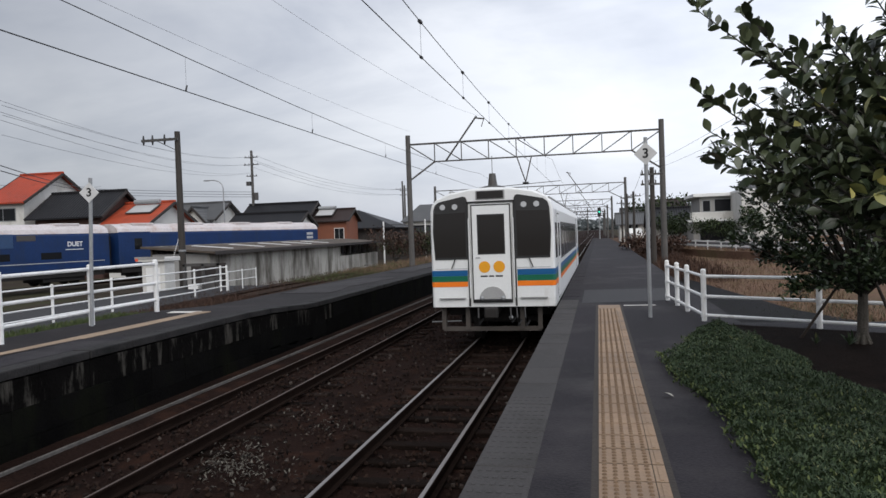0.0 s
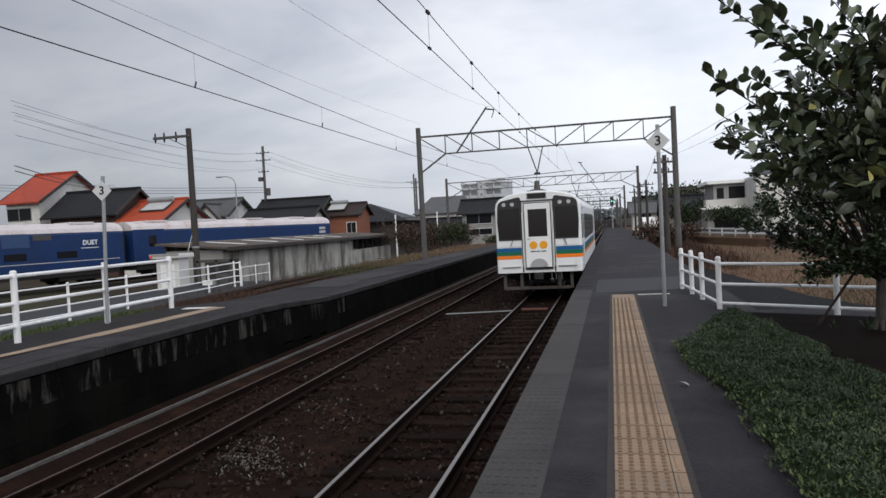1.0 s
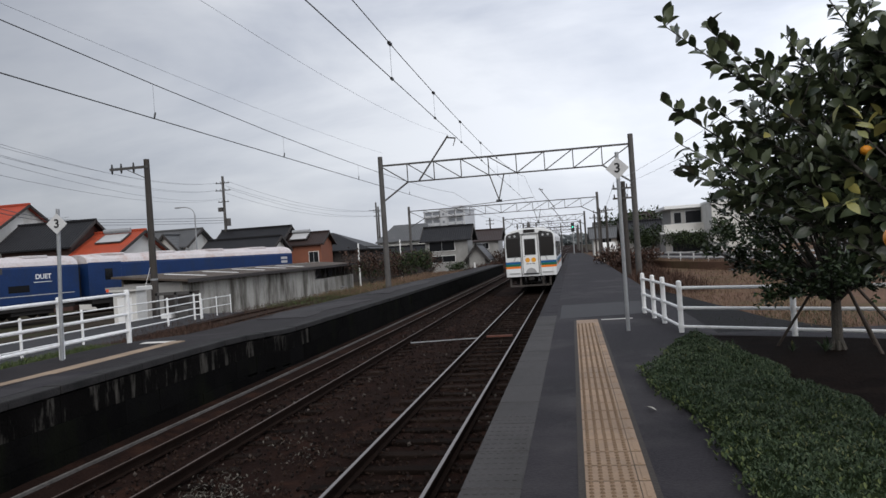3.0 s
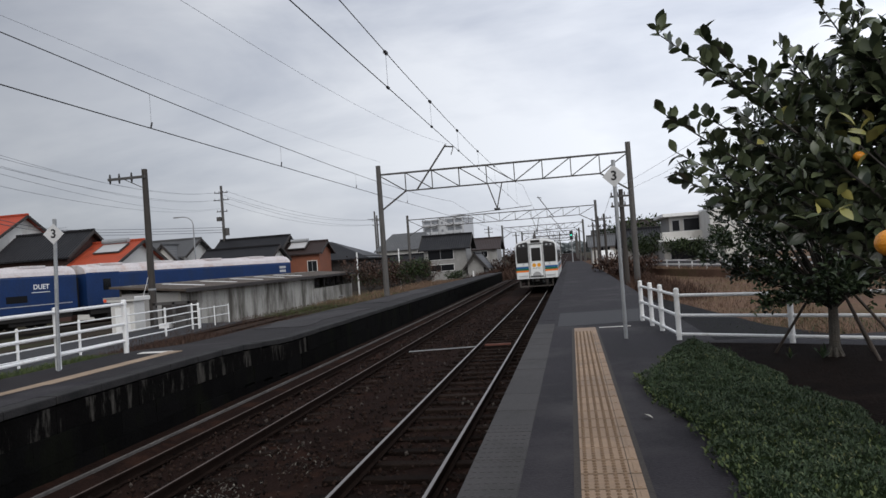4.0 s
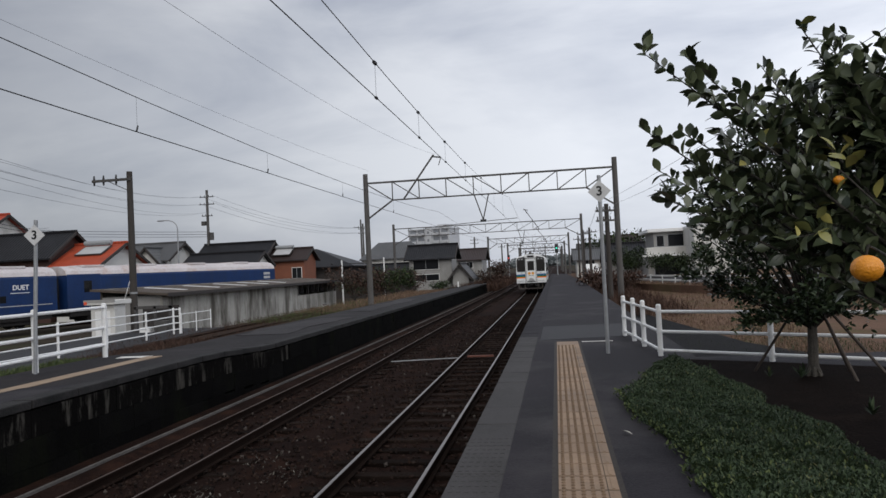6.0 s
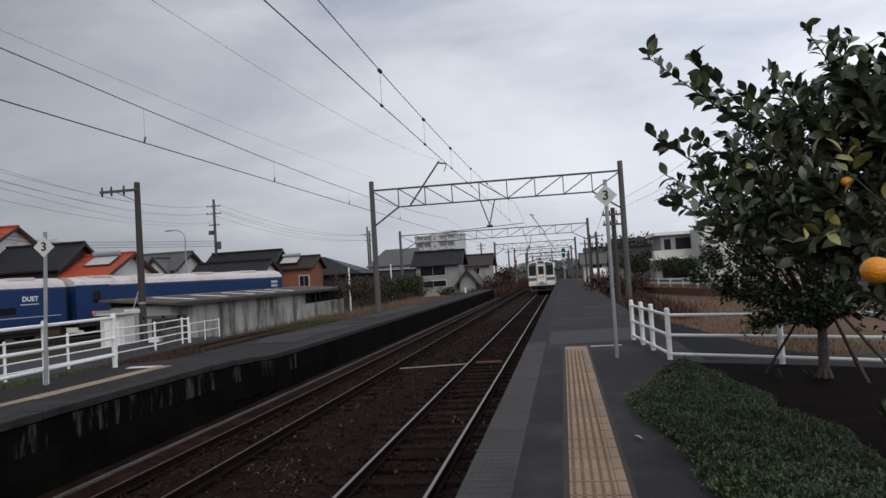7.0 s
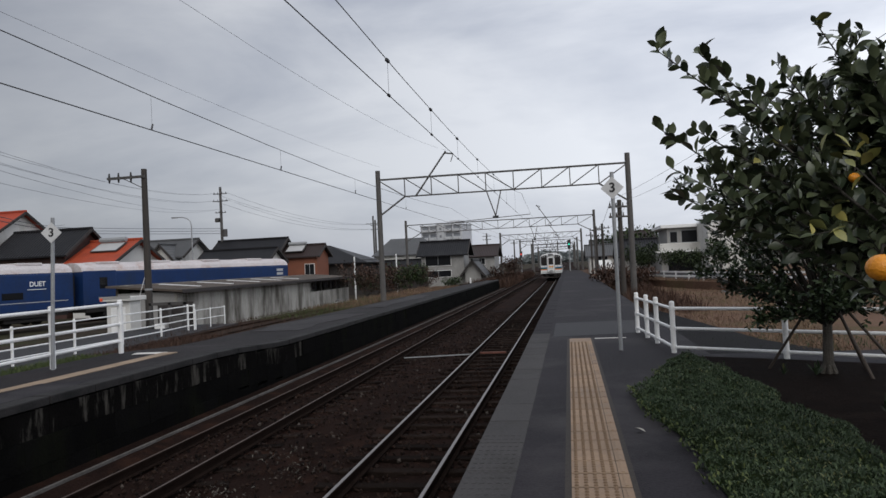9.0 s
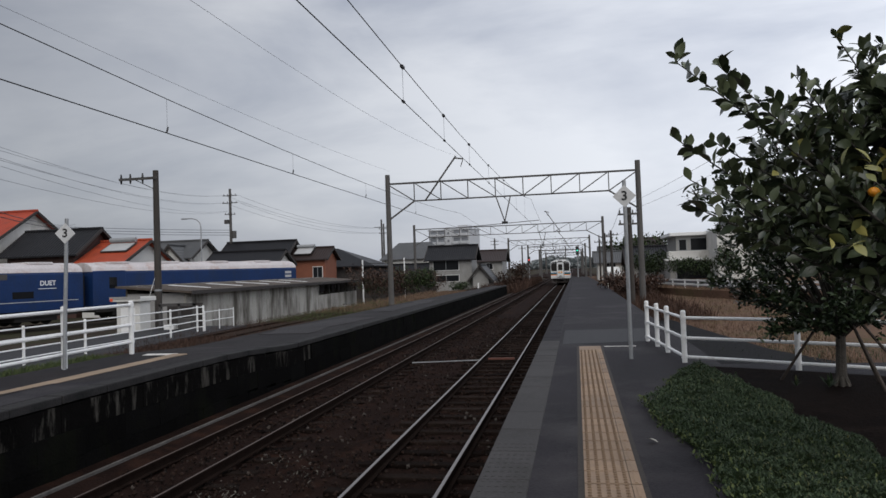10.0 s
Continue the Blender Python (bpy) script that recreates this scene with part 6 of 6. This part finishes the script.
shrub(-12.4, 64, 0.2, 2.1, 2.9, LEAF_SHRUB, 1900, 41, "green camellia bush with pale flowers beside the platform", 0.2)
shrub(-9.3, 71, 0.2, 1.5, 1.2, LEAF_SHRUB, 700, 42, "low green bush at the platform's end", 0.2)
shrub(-14.6, 58, 0.0, 2.4, 3.2, LEAF_BROWN, 1500, 43, "leafless reddish brown thicket behind the mast", 0.22)
shrub(-14.6, 66, 0.0, 2.4, 3.0, LEAF_BROWN, 1200, 44, "leafless brown thicket near the shed", 0.22)
shrub(-16.2, 74, 0.0, 2.6, 3.2, LEAF_BROWN, 1300, 55, "leafless brown thicket before the dark houses", 0.22)
shrub(-13.6, 78, 0.0, 2.6, 3.0, LEAF_BROWN, 1300, 56, "brown thicket before the grey house", 0.22)
shrub(-18.8, 72, -0.2, 2.2, 2.6, LEAF_SHRUB, 1100, 57, "dull green bush beside the shed's end", 0.22)
shrub(-6.6, 112, -0.3, 2.2, 4.0, LEAF_BROWN, 1200, 45, "autumn brown tree beside the far line", 0.3)
shrub(-7.0, 98, -0.3, 2.0, 2.6, LEAF_BROWN, 900, 46, "rusty bush beside the line", 0.28)
shrub(9.6, 72, 0.88, 2.2, 3.0, LEAF_SHRUB, 1500, 47, "dark clipped garden tree before the white house", 0.22)
shrub(12.3, 70, 0.88, 2.1, 2.4, LEAF_SHRUB, 1500, 58, "dark clipped hedge before the white house", 0.2)
shrub(14.6, 69, 0.88, 1.4, 2.2, LEAF_SHRUB, 900, 48, "round dark garden bush", 0.2)
shrub(6.4, 52, 0.35, 2.6, 1.7, LEAF_BROWN, 2500, 49, "wide tangle of dead bramble beside the mast", 0.22)
shrub(5.9, 44, 0.35, 1.6, 1.3, LEAF_BROWN, 1500, 50, "tangle of dead bramble beside the platform", 0.2)
shrub(9.5, 112, 0.3, 4.0, 6.5, LEAF_SHRUB, 1800, 52, "dark grove of trees behind the far houses", 0.5)
shrub(14.5, 118, 0.3, 4.5, 8.0, LEAF_SHRUB, 1800, 53, "dark grove of tall trees behind the far houses", 0.5)
shrub(11.0, 82, 0.88, 1.8, 3.6, LEAF_SHRUB, 1200, 54, "dark garden tree beside the white house", 0.25)
shrub(15.7, 66, 0.88, 1.5, 3.3, LEAF_SHRUB, 1500, 59, "dark evergreen garden tree before the boxy building", 0.22)
shrub(17.5, 58, 0.88, 2.6, 3.6, LEAF_SHRUB, 1800, 51, "dark evergreen bush behind the citrus tree", 0.24)


def hills():
    rng = random.Random(77)
    for name, x0, x1, y, h, seed, label in (("wooded_hill", 22, 130, 330, 19, 1, "low wooded hill behind the houses"), ("wooded_hill", -70, 60, 900, 15, 2, "distant wooded rise at the end of the line")):
        hb = thing(name, 0, y, -0.5, label, "hill", "hills")
        bm = bmesh.new()
        n = 40
        rows = []
        for j in range(6):
            v = j / 5
            row = []
            for i in range(n + 1):
                u = i / n
                prof = math.sin(math.pi * min(1, u * 1.05)) ** 0.6 * (0.75 + 0.35 * noise.noise((u * 5, seed, 0)))
                row.append(bm.verts.new((x0 + (x1 - x0) * u, 40 * v, max(0, h * prof * math.sin(v * 1.57)))))
            rows.append(row)
        for a, b in zip(rows, rows[1:]):
            for i in range(n):
                bm.faces.new((a[i], a[i + 1], b[i + 1], b[i]))
        part("slope", bm, EARTH if y < 500 else LEAF_HAZE, hb)
        poses = []
        L = 2.2 if y < 500 else 4.5
        for _ in range(5000):
            u, v = rng.random(), rng.random()
            prof = math.sin(math.pi * min(1, u * 1.05)) ** 0.6 * (0.75 + 0.35 * noise.noise((u * 5, seed, 0)))
            z = max(0, h * prof * math.sin(v * 1.57)) + rng.uniform(-0.3, 1.6)
            d = Vector((rng.uniform(-1, 1), rng.uniform(-1, 1), rng.uniform(-0.2, 1))).normalized()
            poses.append((Matrix.Translation((x0 + (x1 - x0) * u, 40 * v, z)) @ d.to_track_quat("Y", "Z").to_matrix().to_4x4(), L * rng.uniform(0.6, 1.3)))
        tagged(leaf_batch("wood", poses, LEAF_HILL if y < 500 else LEAF_HAZE, hb, W=0.9), kind="stuff")


hills()


# ---- small things ----
def small_things():
    t = thing("fallen_leaf", 3.0, 5.75, PR + 0.005, "single pale curled leaf lying on the asphalt", "leaf")
    me = leaf_mesh("blade", mat("dead_leaf", (0.42, 0.40, 0.34), 0.7), 0.12, 0.075)
    shared("blade", me, t, pose(0, 0, 0.01, 8, 12, 60))
    t = thing("white_marking", 0, 0, 0, "short white painted line beside the tactile strip", "marking")
    part("line", slab(bmesh.new(), [(2.82, 14.02), (3.46, 14.02), (3.46, 14.10), (2.82, 14.10)], PR, PR + 0.006), WHITE_LINE, t)
    t = thing("white_marking", 0, 0, 0, "pale painted mark on the opposite platform", "marking")
    part("line", slab(bmesh.new(), [(-7.25, 13.15), (-6.6, 13.15), (-6.55, 13.45), (-7.3, 13.45)], PL, PL + 0.006), WHITE_LINE, t)
    p = thing("crossing_cable", 0, 0, 0, "pale cable duct running across between the tracks", "cable duct")
    part("duct", bar(bmesh.new(), (-2.72, 20.04, -0.12), (-0.66, 20.5, -0.12), 0.03, 0.03), GREY_STEEL, p)
    part("bond", bar(bmesh.new(), (-0.45, 20.6, -0.10), (0.35, 20.6, -0.10), 0.12, 0.05), mat("rust", (0.13, 0.05, 0.035), 0.85), p, "rusty red plate")
    b = thing("parked_bicycle", -13.9, 47, -0.4, "white bicycle leaning beside the shed", "bicycle")
    for y in (0, 1.05):
        bm = bmesh.new()
        for k in range(16):
            a0, a1 = k * math.pi / 8, (k + 1) * math.pi / 8
            tube(bm, (0, y + 0.33 * math.cos(a0), 0.35 + 0.33 * math.sin(a0)), (0, y + 0.33 * math.cos(a1), 0.35 + 0.33 * math.sin(a1)), 0.025, seg=5)
        part("wheel", bm, GREY_STEEL, b)
    part("frame", wire(bmesh.new(), [(0, 0, 0.35), (0, 0.25, 0.85), (0, 0.8, 0.8), (0, 0.45, 0.35), (0, 0.25, 0.85)], 0.025, 6), WHITE_PAINT, b)
    part("handlebar", wire(bmesh.new(), [(-0.25, 0.85, 1.0), (0, 0.85, 0.95), (0.25, 0.85, 1.0)], 0.02, 6), GREY_STEEL, b)
    part("saddle", cube(-0.08, 0.08, 0.12, 0.38, 0.88, 0.94, 0.02), BLACK, b)


small_things()


def tufts():
    rng = random.Random(61)
    poses = []
    for cx, cy, n in ((-2.05, 6.6, 240), (-1.7, 6.2, 90), (-2.3, 7.2, 110), (-2.0, 9.0, 40), (-1.5, 8.2, 50)):
        for _ in range(n):
            x, y = rng.gauss(cx, 0.24), rng.gauss(cy, 0.26)
            d = Vector((rng.uniform(-1, 1), rng.uniform(-1, 1), rng.uniform(0.0, 0.6))).normalized()
            poses.append((Matrix.Translation((x, y, -0.15)) @ d.to_track_quat("Y", "Z").to_matrix().to_4x4(), rng.uniform(0.03, 0.07)))
    tagged(leaf_batch("dead_weeds", poses, leafy("bleached_leaf", (0.03, 0.026, 0.021), (0.135, 0.125, 0.105), 0.8), None, W=0.4), "bleached dead weeds between the tracks", "weeds", kind="stuff")


tufts()


# ---- pieces of the track and platforms ----
def pieces():
    rng = random.Random(9)
    sl = mesh_of("sleeper", cube(-1.05, 1.05, -0.10, 0.10, -0.10, 0.0, 0.012), SLEEPER)
    for tr, y0, n, deep in ((track_a, -4.5, 190, 0.0), (track_b, -3.0, 150, 0.028)):
        for i in range(n):
            shared("sleeper", sl, tr, pose(rng.uniform(-0.03, 0.03), y0 + i * 0.68, -0.165 - deep + rng.uniform(-0.014, 0.006), 0, 0, rng.uniform(-0.8, 0.8)))
    # loose stones
    verts, faces = [], []
    while len(verts) < 6 * 15000:
        y = -2 + 42 * rng.random() ** 1.9
        x = rng.uniform(-4.66, 1.36)
        r = rng.uniform(0.016, 0.045)
        z = -0.185 + 0.05 * noise.noise((x * 2.2, y * 2.2, 0)) + 0.03 * noise.noise((x * 7, y * 7, 3)) + r * 0.2
        k = len(verts)
        rot = Euler((rng.random() * 6, rng.random() * 6, rng.random() * 6)).to_matrix()
        for v in ((1, 0, 0), (-1, 0, 0), (0, 1, 0), (0, -1, 0), (0, 0, 0.7), (0, 0, -0.7)):
            w = rot @ Vector(v) * r * rng.uniform(0.75, 1.25)
            verts.append((x + w.x, y + w.y, z + w.z))
        for a, b, c in ((0, 2, 4), (2, 1, 4), (1, 3, 4), (3, 0, 4), (2, 0, 5), (1, 2, 5), (3, 1, 5), (0, 3, 5)):
            faces.append((k + a, k + b, k + c))
    me = bpy.data.meshes.new("ballast_stones")
    me.from_pydata(verts, [], faces)
    me.materials.append(BALLAST_STONE)
    tagged(new("ballast_stones", me), "loose dark brown ballast stones", "ballast", kind="stuff")
    # edge slabs of the near platform, with a raised chequer
    bm = cube(0, 0.42, 0.006, 0.894, -0.12, 0, 0.008)
    es = mesh_of("edge_slab", bm, EDGE)
    old = mesh_of("edge_slab", cube(0, 0.42, 0.006, 0.894, -0.12, -0.003, 0.008), ASPHALT)
    for i in range(134):
        shared("edge_slab", es if i < 20 else old, body_near, pose(1.455, -2.7 + i * 0.9, PR + 0.008 + rng.uniform(-0.003, 0.003)))
    bm = bmesh.new()
    for i in range(6):
        for j in range(34):
            box(bm, 1.49 + i * 0.062, 1.525 + i * 0.062, 1.2 + j * 0.27 * 0.5, 1.25 + j * 0.27 * 0.5, PR + 0.008, PR + 0.0115)
    tagged(obj("edge_studs", bm, EDGE, body_near), kind="stuff")
    # tactile blocks with their studs and the inner guide bar
    bm = cube(0.0, 0.352, 0.012, 0.333, -0.02, 0.004)
    for i in range(5):
        for j in range(5):
            x, y = 0.036 + i * 0.07, 0.036 + j * 0.067
            m = pose(x, y, 0.009)
            r = bmesh.ops.create_cone(bm, cap_ends=True, segments=6, radius1=0.019, radius2=0.012, depth=0.010, matrix=m)
            for f in {f for v in r["verts"] for f in v.link_faces}:
                f.material_index = 1
    box(bm, 0.358, 0.435, 0.012, 0.333, -0.02, 0.004)
    box(bm, 0.385, 0.408, 0.03, 0.315, 0.004, 0.009)
    tb = mesh_of("tactile_block", bm, TACTILE)
    tb.materials.append(STUD)
    plain = mesh_of("tactile_block", cube(0.0, 0.435, 0.004, 0.341, -0.02, 0.004), TACTILE)
    for i in range(46):
        y = 13.75 - i * 0.345
        shared("tactile_block", plain if i < 2 else tb, body_near, pose(2.305, y, PR + 0.006 + rng.uniform(-0.0015, 0.0015)))
    part("tactile_mortar", cube(2.255, 2.785, -2.0, 14.10, PR - 0.02, PR + 0.0045), TACTILE_EDGE, body_near)
    tl = mesh_of("tactile_block", cube(0.0, 0.34, 0.004, 0.341, -0.02, 0.004), TACTILE_PALE)
    for i in range(50):
        shared("tactile_block", tl, body_far, pose(-6.60, 13.0 - i * 0.345, PL + 0.006))
    # coping and wall blocks of the opposite platform
    cp = mesh_of("coping_stone", cube(-0.31, 0.02, 0.003, 0.997, -0.125, 0.0, 0.012), COPING)
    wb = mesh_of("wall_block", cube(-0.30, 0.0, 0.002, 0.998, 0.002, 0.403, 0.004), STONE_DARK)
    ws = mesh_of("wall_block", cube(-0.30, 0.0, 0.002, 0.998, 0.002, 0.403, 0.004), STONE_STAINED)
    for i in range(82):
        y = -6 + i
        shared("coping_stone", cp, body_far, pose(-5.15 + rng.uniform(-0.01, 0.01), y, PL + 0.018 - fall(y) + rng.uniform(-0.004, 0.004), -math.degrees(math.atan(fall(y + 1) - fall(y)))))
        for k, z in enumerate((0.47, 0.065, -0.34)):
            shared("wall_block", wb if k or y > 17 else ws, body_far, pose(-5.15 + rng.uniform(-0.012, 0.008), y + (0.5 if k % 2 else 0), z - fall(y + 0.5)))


pieces()


# ---- what moves ----
def motions():
    run = [(0, 14.6), (1, 22.3), (2, 30.3), (3, 38.8), (4, 47.7), (5, 57.2), (6.5, 72.0), (8, 86.8), (9, 96.5), (10, 105.5)]
    walk(railcar, [(t, pose(0, y, 0)) for t, y in run])
    steps = []
    for (ta, ya), (tb, yb) in zip(run, run[1:]):
        n = max(1, math.ceil((yb - ya) / 0.5))
        for i in range(n):
            steps.append((ta + (tb - ta) * i / n, ya + (yb - ya) * i / n))
    steps.append(run[-1])
    for w in WHEELS:
        base = w.location.copy()
        walk(w, [(t, Matrix.Translation(base) @ Matrix.Rotation(-(y - 14.6) / 0.43, 4, "X")) for t, y in steps])


motions()
